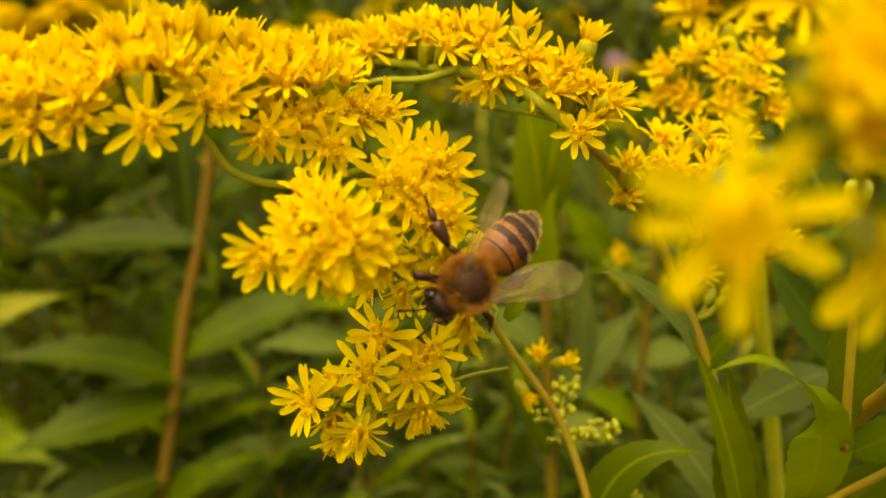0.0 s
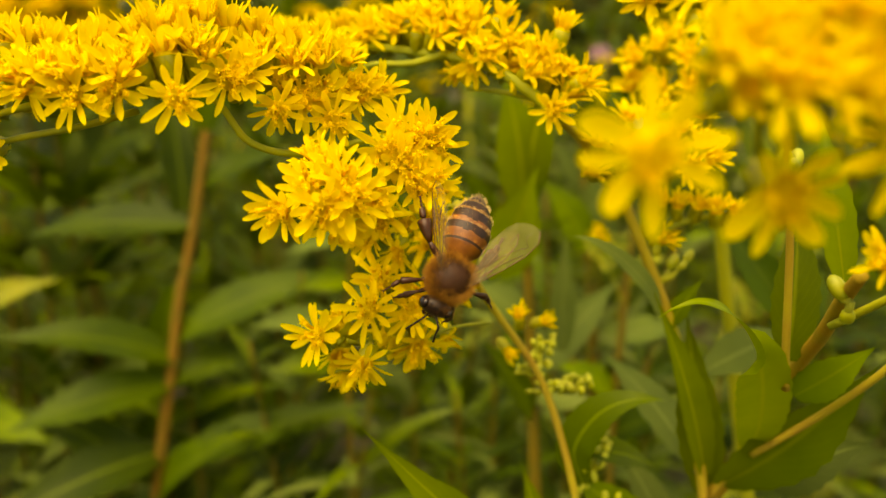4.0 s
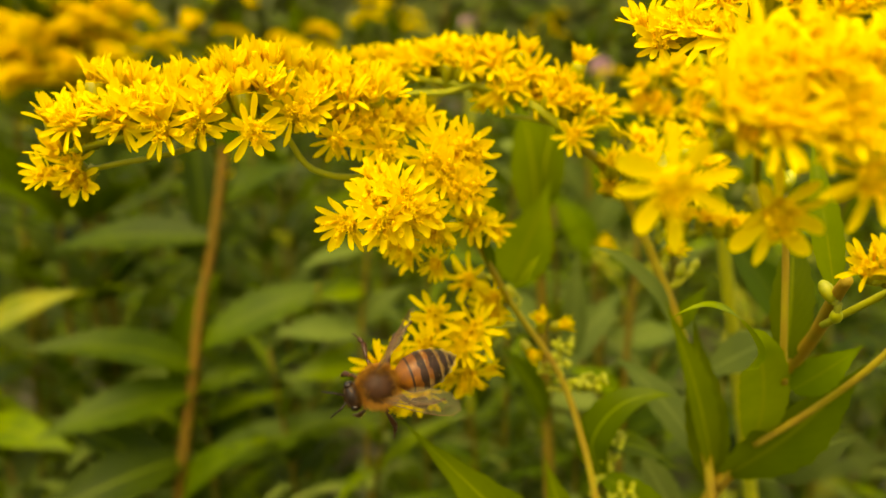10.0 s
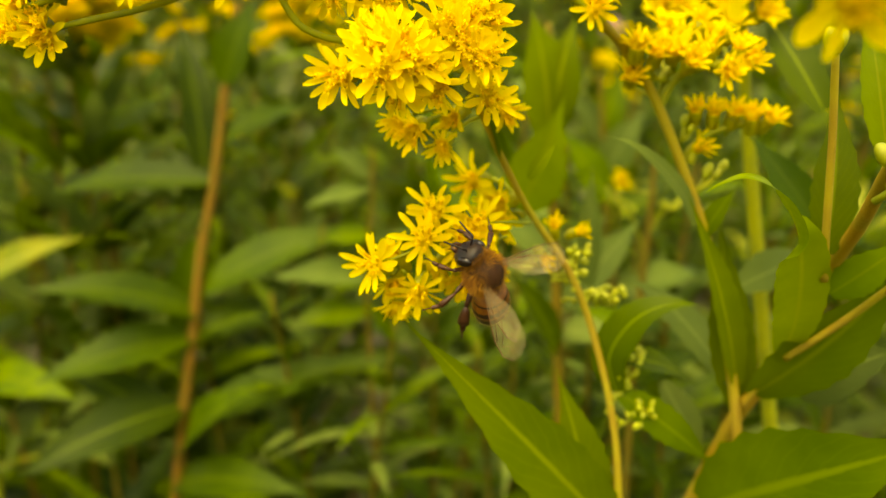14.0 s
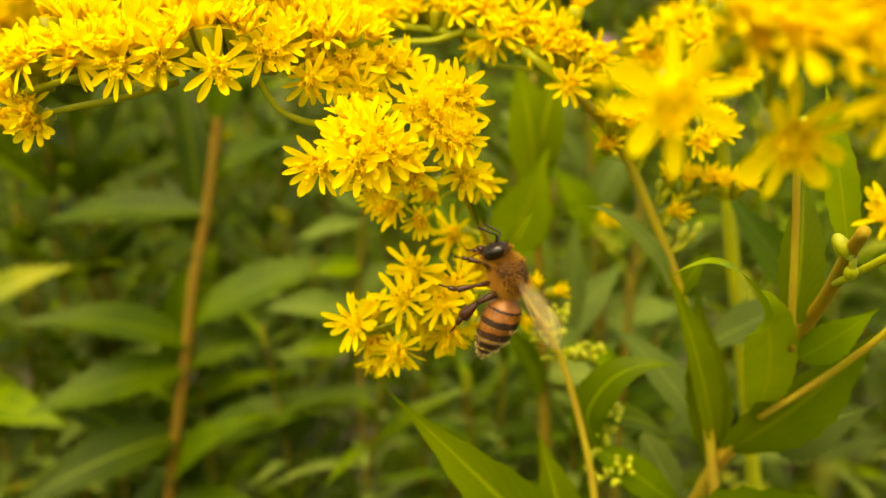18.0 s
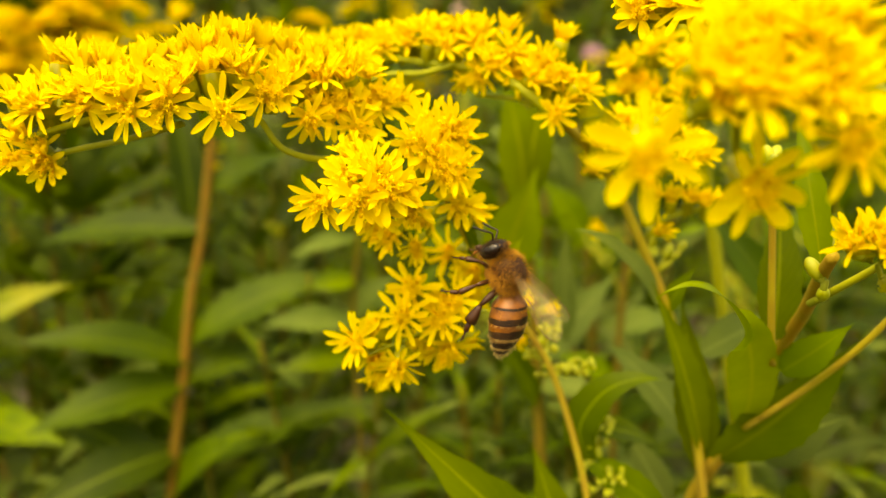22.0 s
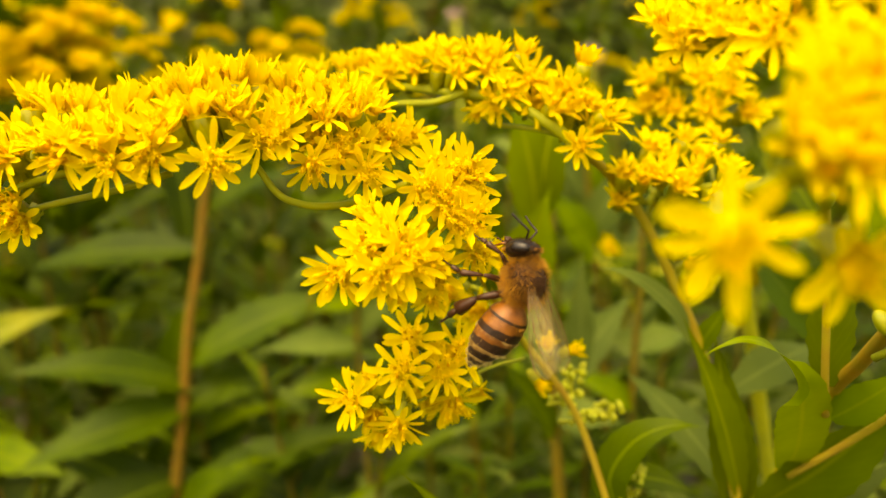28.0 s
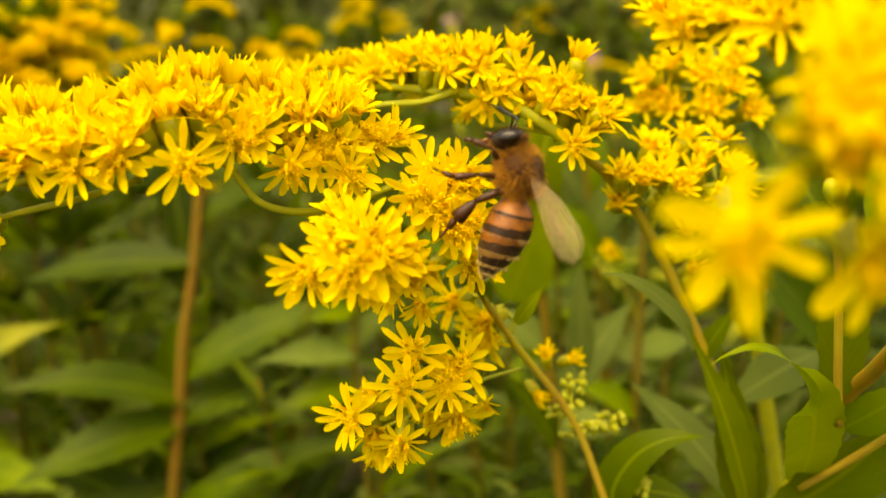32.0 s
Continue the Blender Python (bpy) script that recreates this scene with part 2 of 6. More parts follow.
def leaf_bm(length, width, arch=0.15, fold=0.25, curl=0.0, teeth=0.05, seg=16, twist=0.0, seed=0):
    """A lance-shaped blade along +X, face up, with a folded midrib, a waved and faintly toothed edge, drooping by arch."""
    rnd = random.Random(seed)
    bm = bmesh.new()
    uvl = bm.loops.layers.uv.new("UVMap")
    rows = []
    cols = (-1, -0.55, 0, 0.55, 1)
    ph = rnd.uniform(0, 6)
    for i in range(seg + 1):
        v = i / seg
        w = width * 0.5 * (max(0.0, math.sin(math.pi * min(1, v * 0.93 + 0.06) ** 0.8)) ** 1.15) * (1 - v ** 5) + width * 0.03 * (1 - v)
        w *= 1 + teeth * (1 if i % 2 else -1)
        x = length * v
        z = -arch * length * v * v + 0.05 * length * math.sin(math.pi * v)
        if curl:
            a = curl * v
            x, z = length * math.sin(a) / curl, -length * (1 - math.cos(a)) / curl
        tw = twist * v
        ring = []
        for c in cols:
            y = c * w
            h = fold * abs(y) + 0.03 * width * math.sin(6.5 * v + ph + (2 if c > 0 else 0)) * abs(c)
            yy, zz = y * math.cos(tw) - h * math.sin(tw), y * math.sin(tw) + h * math.cos(tw)
            ring.append(bm.verts.new((x, yy, z + zz)))
        rows.append(ring)
    for i in range(seg):
        for k in range(4):
            f = bm.faces.new((rows[i][k], rows[i + 1][k], rows[i + 1][k + 1], rows[i][k + 1]))
            f.smooth = True
            for lp, (uu, vv) in zip(f.loops, (((cols[k] + 1) / 2, i / seg), ((cols[k] + 1) / 2, (i + 1) / seg), ((cols[k + 1] + 1) / 2, (i + 1) / seg), ((cols[k + 1] + 1) / 2, i / seg))):
                lp[uvl].uv = (uu, vv)
    return bm


def facing(direction, up):
    """Turns +X along direction with +Z as near to up as can be."""
    x = Vector(direction).normalized()
    z = Vector(up)
    z = (z - x * z.dot(x)).normalized()
    y = z.cross(x)
    return Matrix((x, y, z)).transposed().to_4x4()


def set_leaf(parent, base, tip, width, up, material, arch=0.12, fold=0.25, seed=0, twist=0.0, label="", curl=0.0, seg=18):
    """One leaf of a plant from base to tip; up is the way its upper face looks."""
    b, t = Vector(base), Vector(tip)
    d = t - b
    L = d.length
    drop = (1 - math.cos(curl)) / curl if curl else arch
    run = math.sin(curl) / curl if curl else 1.0
    size = L / math.hypot(drop, run)
    turn = facing(d, up) @ Matrix.Rotation(-math.atan2(drop, run), 4, 'Y')
    bm = leaf_bm(size, width, arch, fold, curl, seed=seed, twist=twist, seg=seg)
    return part("leaf", bm, material, parent, label, Matrix.Translation(b) @ turn)


def curved_leaf(parent, points, width, ups, material, fold=0.2, seed=0, label="", droop=0.0):
    """A leaf that follows a bent line; its upper face turns from the first to the last of ups."""
    rnd = random.Random(seed)
    path = smooth_path(points, 7)
    n = len(path) - 1
    bm = bmesh.new()
    uvl = bm.loops.layers.uv.new("UVMap")
    cols = (-1, -0.55, 0, 0.55, 1)
    rows = []
    ph = rnd.uniform(0, 6)
    run = [0.0]
    for a, b in zip(path, path[1:]):
        run.append(run[-1] + (b - a).length)
    for i, p in enumerate(path):
        v = run[i] / run[-1]
        d = (path[min(n, i + 1)] - path[max(0, i - 1)]).normalized()
        f = v * (len(ups) - 1)
        k = min(int(f), len(ups) - 2)
        u = Vector(ups[k]).lerp(Vector(ups[k + 1]), f - k)
        u = (u - d * u.dot(d)).normalized()
        side = u.cross(d)
        w = width * 0.5 * (math.sin(math.pi * min(1, v * 0.93 + 0.06) ** 0.8) ** 0.9) * (1 - v ** 6) + width * 0.03 * (1 - v)
        w *= 1 + 0.03 * (1 if i % 2 else -1)
        rows.append([bm.verts.new(p + side * c * w + u * (fold * abs(c) * w + 0.03 * width * math.sin(7 * v + ph + c) * abs(c))) for c in cols])
    for i in range(n):
        for k in range(4):
            fc = bm.faces.new((rows[i][k], rows[i + 1][k], rows[i + 1][k + 1], rows[i][k + 1]))
            for lp, (uu, vv) in zip(fc.loops, (((cols[k] + 1) / 2, run[i] / run[-1]), ((cols[k] + 1) / 2, run[i + 1] / run[-1]), ((cols[k + 1] + 1) / 2, run[i + 1] / run[-1]), ((cols[k + 1] + 1) / 2, run[i] / run[-1]))):
                lp[uvl].uv = (uu, vv)
    return part("leaf", bm, material, parent, label)


# ---- flower heads ----
def petal_mesh(k):
    """A strap-shaped ray, 1 mm units: along +X from the disc's rim, channelled, blunt and notched at its tip."""
    rnd = random.Random(50 + k)
    bm = bmesh.new()
    L, W = 2.55 * rnd.uniform(0.80, 1.15), 0.74 * rnd.uniform(0.8, 1.2)
    bend = rnd.uniform(-0.25, 0.30)
    sway = rnd.uniform(-0.15, 0.15)
    rows = []
    n = 7
    for i in range(n + 1):
        v = i / n
        w = W * 0.5 * (0.42 + 0.58 * math.sin(min(1.0, v * 1.5) * math.pi / 2)) * (1 if v < 0.62 else math.sqrt(max(0.0, 1 - ((v - 0.62) / 0.39) ** 2)))
        x, z = L * v, -bend * L * v * v
        y0 = sway * L * v * v
        rows.append([bm.verts.new((x - (0.10 if c == 0 and i == n else 0), y0 + c * w, z + 0.35 * w * c * c - 0.02 * (c == 0))) for c in (-1, 0, 1)])
    for i in range(n):
        for c in range(2):
            bm.faces.new((rows[i][c], rows[i + 1][c], rows[i + 1][c + 1], rows[i][c + 1]))
    bmesh.ops.scale(bm, vec=(0.001,) * 3, verts=bm.verts)
    return mesh_of("petal", bm, M_PETAL)


PETALS = [petal_mesh(k) for k in range(5)]


def core_bm(k):
    """Green cup of overlapping bracts and the little tubes of the disc, opening along +Z at z = 0."""
    rnd = random.Random(90 + k)
    bm = bmesh.new()
    prof = [(-3.1, 0.16), (-2.8, 0.55), (-2.0, 0.92), (-1.0, 1.0), (-0.2, 0.95), (0.1, 0.7)]
    rings = []
    for z, r in prof:
        rings.append([bm.verts.new((r * math.cos(a) * (1 + 0.07 * (j % 2)), r * math.sin(a) * (1 + 0.07 * (j % 2)), z)) for j, a in enumerate([2 * math.pi * q / 10 for q in range(10)])])
    for a, b in zip(rings, rings[1:]):
        for q in range(10):
            bm.faces.new((a[q], a[(q + 1) % 10], b[(q + 1) % 10], b[q]))
    bm.faces.ensure_lookup_table()
    for f in bm.faces[-10:]:
        f.material_index = 1
    bm.faces.new(rings[-1]).material_index = 1
    # pointed bracts
    for j in range(9):
        a = 2 * math.pi * j / 9 + rnd.uniform(-0.1, 0.1)
        c, s = math.cos(a), math.sin(a)
        z0 = rnd.choice((-2.5, -1.8))
        q = [Vector((1.0 * c - 0.28 * s, 1.0 * s + 0.28 * c, z0)), Vector((1.0 * c + 0.28 * s, 1.0 * s - 0.28 * c, z0)), Vector((1.14 * c, 1.14 * s, z0 + 1.6))]
        bm.faces.new([bm.verts.new(p) for p in q])
    # disc florets: tubes with flared lobes and a style
    for j in range(9):
        a = 2.4 * j + rnd.uniform(-0.3, 0.3)
        r = 0.85 * math.sqrt((j + 0.5) / 9)
        lean = Vector((math.cos(a) * r * 0.5, math.sin(a) * r * 0.5, 1)).normalized()
        p = Vector((math.cos(a) * r, math.sin(a) * r, 0))
        h = rnd.uniform(0.8, 1.7)
        tube(bm, [p, p + lean * h * 0.7, p + lean * h], [0.14, 0.20, 0.26], 6, True, 1)
        tip = p + lean * h
        for q in range(5):
            b = 2 * math.pi * q / 5 + a
            o = Vector((math.cos(b), math.sin(b), 0.35))
            t = Vector((-math.sin(b), math.cos(b), 0))
            f = bm.faces.new([bm.verts.new(tip + o * 0.18 + t * 0.12), bm.verts.new(tip + o * 0.18 - t * 0.12), bm.verts.new(tip + o * 0.46 + Vector((0, 0, 0.1)))])
            f.material_index = 1
        if j % 2:
            tube(bm, [tip, tip + lean * 0.7], [0.06, 0.05], 4, True, 1)
    bmesh.ops.scale(bm, vec=(0.001,) * 3, verts=bm.verts)
    return bm


CORES = [mesh_of("flower_head", core_bm(k), [M_CUP, M_DISC]) for k in range(4)]


def petal_poses(seed, openness, rays=0):
    """The rays' poses round the rim; openness 1: a flat star, 0: a closed brush."""
    rnd = random.Random(seed)
    n = rays or rnd.randint(11, 14)
    out = []
    for j in range(n):
        a = 360 * j / n + rnd.uniform(-9, 9)
        e = 82 - 70 * openness + rnd.uniform(-20, 20)
        s = rnd.uniform(0.86, 1.12)
        m = pose(0, 0, 0, 0, 0, a) @ pose(0.00062, 0, -0.0001, 0, -e, 0) @ pose(0, 0, 0, rnd.uniform(-25, 25), 0, 0) @ Matrix.Diagonal((s, s, s, 1))
        out.append((m, rnd.randrange(5)))
    return out


def joined_rays(seed, openness):
    verts, faces = [], []
    for m, k in petal_poses(seed, openness):
        o = len(verts)
        verts += [m @ v.co for v in PETALS[k].vertices]
        faces += [[i + o for i in p.vertices] for p in PETALS[k].polygons]
    me = bpy.data.meshes.new("ray_petals")
    me.from_pydata(verts, [], faces)
    me.polygons.foreach_set("use_smooth", [True] * len(me.polygons))
    me.materials.append(M_PETAL)
    return me


RAYS = {(k, o): joined_rays(200 + 10 * k + int(o * 10), o) for k in range(4) for o in (0.12, 0.35, 0.6, 0.9)}


def head_pose(p, axis, size, seed):
    rnd = random.Random(seed)
    q = Vector(axis).normalized().to_track_quat('Z', 'Y').to_matrix().to_4x4()
    return Matrix.Translation(p) @ q @ pose(0, 0, 0, 0, 0, rnd.uniform(0, 360)) @ Matrix.Diagonal((size, size, size, 1))


def flower_head(parent, p, axis, size=1.0, openness=0.8, seed=0, split=False, rays=0):
    m = head_pose(p, axis, size, seed)
    hd = part("flower_head", CORES[seed % 4], None, parent, "", m)
    if split:
        broad = Matrix.Diagonal((1, 1.3 if rays else 1, 1, 1))
        for mm, k in petal_poses(seed, openness, rays):
            part("petal", PETALS[k], None, hd, "", mm @ broad)
    else:
        o = min((0.12, 0.35, 0.6, 0.9), key=lambda v: abs(v - openness))
        part("ray_petals", RAYS[(seed % 4, o)], None, hd)
    return hd


def plant(label, base):
    ob = new("goldenrod", None)
    ob.empty_display_size = 0.01
    return tagged(ob, label, "plant", "goldenrod stand")


def twig(parent, pts, r0, r1, material=None, name="branch", label="", foot=None):
    """A smooth tapering shoot; foot carries it on down to the soil."""
    path = smooth_path(pts, 6)
    n = len(path) - 1
    radii = [r0 + (r1 - r0) * i / n for i in range(n + 1)]
    if foot is not None:
        d = (path[0] - path[1]).normalized()
        a, b = path[0] + d * 0.05, path[0] + d * 0.14
        path = [Vector(foot), b.lerp(Vector(foot), 0.5), b, a] + path
        radii = [r0 * 1.5, r0 * 1.4, r0 * 1.2, r0 * 1.1] + radii
    bm = bmesh.new()
    tube(bm, path, radii, 9)
    part(name, bm, material or M_STEM, parent, label)
    return path


def stalks(parent, heads, path, r=0.00028):
    """The short stalk of each head, from its cup down to the branch."""
    for hd in heads:
        m = hd.matrix_basis
        inv = m.inverted()
        foot = m @ Vector((0, 0, -0.0030))
        near = min(path, key=lambda q: (q - foot).length + 0.4 * max(0, q.z - foot.z))
        mid = foot.lerp(near, 0.5) - m.to_3x3().col[2].normalized() * 0.001
        bm = bmesh.new()
        tube(bm, [inv @ near, inv @ mid, inv @ foot], [r, r, r * 1.1], 5)
        part("stalk", bm, M_STEM, hd)


def axis_for(p, path, lean=(0, 0, 0)):
    near = min(path, key=lambda q: (q - p).length)
    d = (p - near)
    d = d.normalized() if d.length > 1e-6 else Vector((0, 0, 1))
    return d * 0.7 + Vector(lean)


# ---- ground and far surroundings ----
def ground():
    bm = bmesh.new()
    n = 40
    vs = {}
    for i in range(n + 1):
        for j in range(n + 1):
            u, v = (i / n) * 2 - 1, (j / n) * 2 - 1
            x, y = 60 * u * abs(u) ** 1.5, 60 * v * abs(v) ** 1.5
            vs[i, j] = bm.verts.new((x, y, 0.03 * noise.noise((x * 2, y * 2, 0))))
    for i in range(n):
        for j in range(n):
            bm.faces.new((vs[i, j], vs[i + 1, j], vs[i + 1, j + 1], vs[i, j + 1]))
    tagged(new("ground", mesh_of("ground", bm, M_SOIL)), "dark damp garden soil under the plants", "ground", kind="structure")


ground()


def clump_mesh(name, count, spread, size, material, seed, flat=1.0):
    """Many small pointed leaves scattered over an uneven mound."""
    rnd = random.Random(seed)
    verts, faces = [], []
    for _ in range(count):
        d = Vector((rnd.gauss(0, 1), rnd.gauss(0, 1), rnd.gauss(0, 1))).normalized()
        r = spread * rnd.uniform(0.55, 1.0) * (1 + 0.35 * noise.noise(d * 2.3 + Vector((seed, 0, 0))))
        p = Vector((d.x * r, d.y * r, d.z * r * flat))
        a = Vector((rnd.gauss(0, 1), rnd.gauss(0, 1), rnd.gauss(0, 0.6))).normalized()
        s = size * rnd.uniform(0.6, 1.3)
        b = a.cross(d + Vector((0.1, 0.2, 0.3)))
        if b.length < 1e-4:
            continue
        b = b.normalized() * s * 0.24
        o = len(verts)
        n = a.cross(b).normalized() * s * 0.12
        verts += [p, p + a * s * 0.5 + b + n, p + a * s, p + a * s * 0.5 - b + n, p + a * s * 0.5]
        faces += [(o, o + 1, o + 4), (o + 1, o + 2, o + 4), (o + 2, o + 3, o + 4), (o + 3, o, o + 4)]
    me = bpy.data.meshes.new(name)
    me.from_pydata(verts, [], faces)
    me.materials.append(material)
    return me


def hedge():
    rnd = random.Random(4)
    meshes = [clump_mesh("shrub", 1500, 0.55, 0.11, M_HEDGE, 30 + k) for k in range(3)]
    for i in range(26):
        for row in range(2):
            ob = new("shrub", meshes[(i + row) % 3])
            ob.location = (-4.6 + i * 0.36 + rnd.uniform(-0.1, 0.1), 3.3 + row * 0.5 + rnd.uniform(-0.2, 0.2), 0.42 + row * 0.75 + rnd.uniform(-0.1, 0.15))
            ob.rotation_euler = (0, 0, rnd.uniform(0, 6))
            tagged(ob, "dense dark green garden shrub in deep shade", "shrub", "hedge of shrubs", "stuff")


hedge()


def pink_flower(p, r, seed):
    """A double bloom far behind, of rounded petals round a centre."""
    rnd = random.Random(seed)
    root = tagged(new("pink_flower", None), "pale pink garden flower far behind the goldenrod", "flower", "pink flowers")
    root.location = p
    for j in range(9):
        a = 2 * math.pi * j / 9
        bm = bmesh.new()
        ball(bm, (r * 0.55 * math.cos(a), r * 0.2, r * 0.55 * math.sin(a)), r * 0.48, (1, 0.35, 0.8), 5, 8)
        part("petal", bm, M_PINK, root)
    bm = bmesh.new()
    ball(bm, (0, 0, 0), r * 0.45, (1, 0.6, 1), 5, 8)
    part("flower_centre", bm, M_PINK, root)
    bm = bmesh.new()
    tube(bm, [(0, 0, 0), (0.01, 0.04, -0.3), (0, 0.02, -p[2])], [0.004, 0.004, 0.006], 6)
    part("stem", bm, M_STEM, root)


pink_flower((0.205, 0.92, 1.045), 0.015, 1)
pink_flower((0.05, 1.05, 1.105), 0.012, 2)


# ---- the stand of goldenrod behind ----
LEAFS, FAR_LEAFS = [], []
for k in range(6):
    # grey and pale greens paint sky sheen, dark ones the shade between shoots
    LEAFS.append(mesh_of("leaf", leaf_bm(0.085 * (0.8 + 0.08 * k), 0.0165 * (0.85 + 0.07 * (k % 3)), 0.10 + 0.09 * (k % 4), 0.22, seed=k, seg=10, twist=0.25 * ((k % 3) - 1)), [M_LEAFD, M_LEAFG, M_LEAF2, M_LEAFP, M_LEAFD, M_LEAF][k]))
for k in range(6):
    FAR_LEAFS.append(mesh_of("leaf", leaf_bm(0.085 * (0.8 + 0.08 * k), 0.0165 * (0.85 + 0.07 * (k % 3)), 0.10 + 0.09 * (k % 4), 0.22, seed=k, seg=6, twist=0.25 * ((k % 3) - 1)), M_LEAF))
LEAF_Y = mesh_of("leaf", leaf_bm(0.08, 0.016, 0.25, 0.2, seed=9, seg=10), M_LEAFY)


def shoot_leaves(height, n, rnd, low):
    out = []
    for j in range(n):
        f = low + (1 - low) * (j + rnd.random() * 0.6) / n
        a = 137.5 * j + rnd.uniform(-20, 20)
        lift = rnd.uniform(-8, 35) + 25 * f
        s = (1.12 - 0.62 * max(0, f - 0.55) / 0.45) * rnd.uniform(0.8, 1.15)
        out.append((f * height, a, lift, s, rnd.randrange(6), rnd.uniform(-25, 25)))
    # a tuft of young leaves at the tip
    for j in range(7):
        out.append((height * (0.985 + 0.002 * j), 137.5 * j, rnd.uniform(40, 75), rnd.uniform(0.28, 0.5), rnd.randrange(6), 0))
    return out


def plume(parent, top, size, seed, arms=5, crowd=3):
    """A loose pyramid of arching sprays, every spray set with small heads along its upper side."""
    rnd = random.Random(seed)
    verts, faces, slots = [], [], []
    for a in range(arms):
        bm = bmesh.new()
        az = 2.4 * a + rnd.uniform(-0.4, 0.4)
        L = size * rnd.uniform(0.7, 1.0)
        z0 = -size * 0.16 * a
        d = Vector((math.cos(az), math.sin(az), 0))
        pts = [top + Vector((0, 0, z0)), top + d * L * 0.35 + Vector((0, 0, z0 + L * 0.30)), top + d * L * 0.75 + Vector((0, 0, z0 + L * 0.30)), top + d * L + Vector((0, 0, z0 + L * 0.12))]
        path = smooth_path(pts, 5)
        tube(bm, path, 0.0006, 5)
        part("spray", bm, M_STEM, parent)
        for q in path[4:]:
            for _ in range(crowd):
                p = q + Vector((rnd.gauss(0, 0.0025), rnd.gauss(0, 0.0025), rnd.uniform(0.001, 0.005)))
                m = head_pose(p, (rnd.gauss(0, 0.6), rnd.gauss(0, 0.6), 1), 0.95, rnd.randrange(9999))
                src = RAYS[(rnd.randrange(4), 0.6)]
                o = len(verts)
                verts += [m @ v.co for v in src.vertices]
                faces += [[i + o for i in f.vertices] for f in src.polygons]
    me = bpy.data.meshes.new("blossom")
    me.from_pydata(verts, [], faces)
    me.materials.append(M_PETAL)
    ob = part("blossom", me, None, parent)
    ob["kind"] = "stuff"


def back_plant(x, y, height, seed, near=False, flowers=0.0, brown=False, low=0.5, n=26, arms=6, crowd=3, straight=False):
    rnd = random.Random(seed)
    root = plant("leafy green goldenrod shoot standing in the crowded bed", None)
    root.location = (x, y, 0)
    lean = Vector((rnd.uniform(-0.06, 0.06), rnd.uniform(-0.06, 0.06), 0))
    if straight:
        root.location = (x - lean.x * height, y - lean.y * height, 0)
    pts = [Vector((0, 0, 0)), lean * height * 0.3 + Vector((0, 0, height * 0.4)), lean * height * 0.7 + Vector((0, 0, height * 0.75)), lean * height + Vector((0, 0, height))]
    path = smooth_path(pts, 6)
    k = len(path) - 1
    bm = bmesh.new()
    tube(bm, path, [0.0030 - 0.0022 * i / k for i in range(k + 1)], 7)
    part("stem", bm, M_BROWN if brown else M_OLIVE, root)
    verts, faces, uvs = [], [], []
    for z, a, lift, s, kk, roll in shoot_leaves(height, n, rnd, low):
        q = path[min(k, int(k * z / height + 0.5))]
        m = Matrix.Translation(q) @ pose(0, 0, 0, 0, 0, a) @ pose(0, 0, 0, 0, -lift, 0) @ pose(0, 0, 0, roll, 0, 0) @ Matrix.Diagonal((s, s, s, 1))
        if near:
            part("leaf", LEAF_Y if rnd.random() < 0.05 else LEAFS[kk], None, root, "", m)
        else:
            src = FAR_LEAFS[kk]
            o = len(verts)
            verts += [m @ v.co for v in src.vertices]
            faces += [[i + o for i in f.vertices] for f in src.polygons]
            uvs += [c for d in src.uv_layers[0].data for c in d.uv]
    if verts:
        me = bpy.data.meshes.new("foliage")
        me.from_pydata(verts, [], faces)
        me.uv_layers.new(name="UVMap").data.foreach_set("uv", uvs)
        me.polygons.foreach_set("use_smooth", [True] * len(me.polygons))
        # dark and greyed copies paint shade and sky sheen among the green
        for m in (M_LEAF, M_LEAF2, M_LEAFG):
            me.materials.append(m)
        per = len(FAR_LEAFS[0].polygons)
        me.polygons.foreach_set("material_index", [(0, 2, 1, 0, 2, 0, 0)[(i // per + seed) % 7] for i in range(len(me.polygons))])
        part("foliage", me, None, root)["kind"] = "stuff"
    if flowers:
        plume(root, path[-1], flowers, seed, arms, crowd)
    return root


def back_stand():
    rnd = random.Random(12)
    made = 0
    spots = []
    for _ in range(4000):
        y = rnd.uniform(0.285, 1.9)
        x = rnd.uniform(-0.72, 0.72) * (y + 0.12)
        gap = 0.040 + 0.045 * y
        if all((x - a) ** 2 + (y - b) ** 2 > gap * gap for a, b in spots):
            spots.append((x, y))
    for i, (x, y) in enumerate(sorted(spots, key=lambda s: s[1])):
        top = 1.05 + 0.06 * min(1, max(0, y - 0.7)) + rnd.uniform(-0.13, 0.08)
        if y < 0.6:
            top = 0.90 + 0.30 * (y - 0.24) + rnd.uniform(-0.06, 0.05)
        fl = 0.0
        if y > 0.5 and rnd.random() < 0.13:
            fl = rnd.uniform(0.035, 0.06)
        back_plant(x, y, top, 300 + i, near=y < 0.55, flowers=fl, brown=rnd.random() < 0.25, low=0.48, n=50)


back_stand()


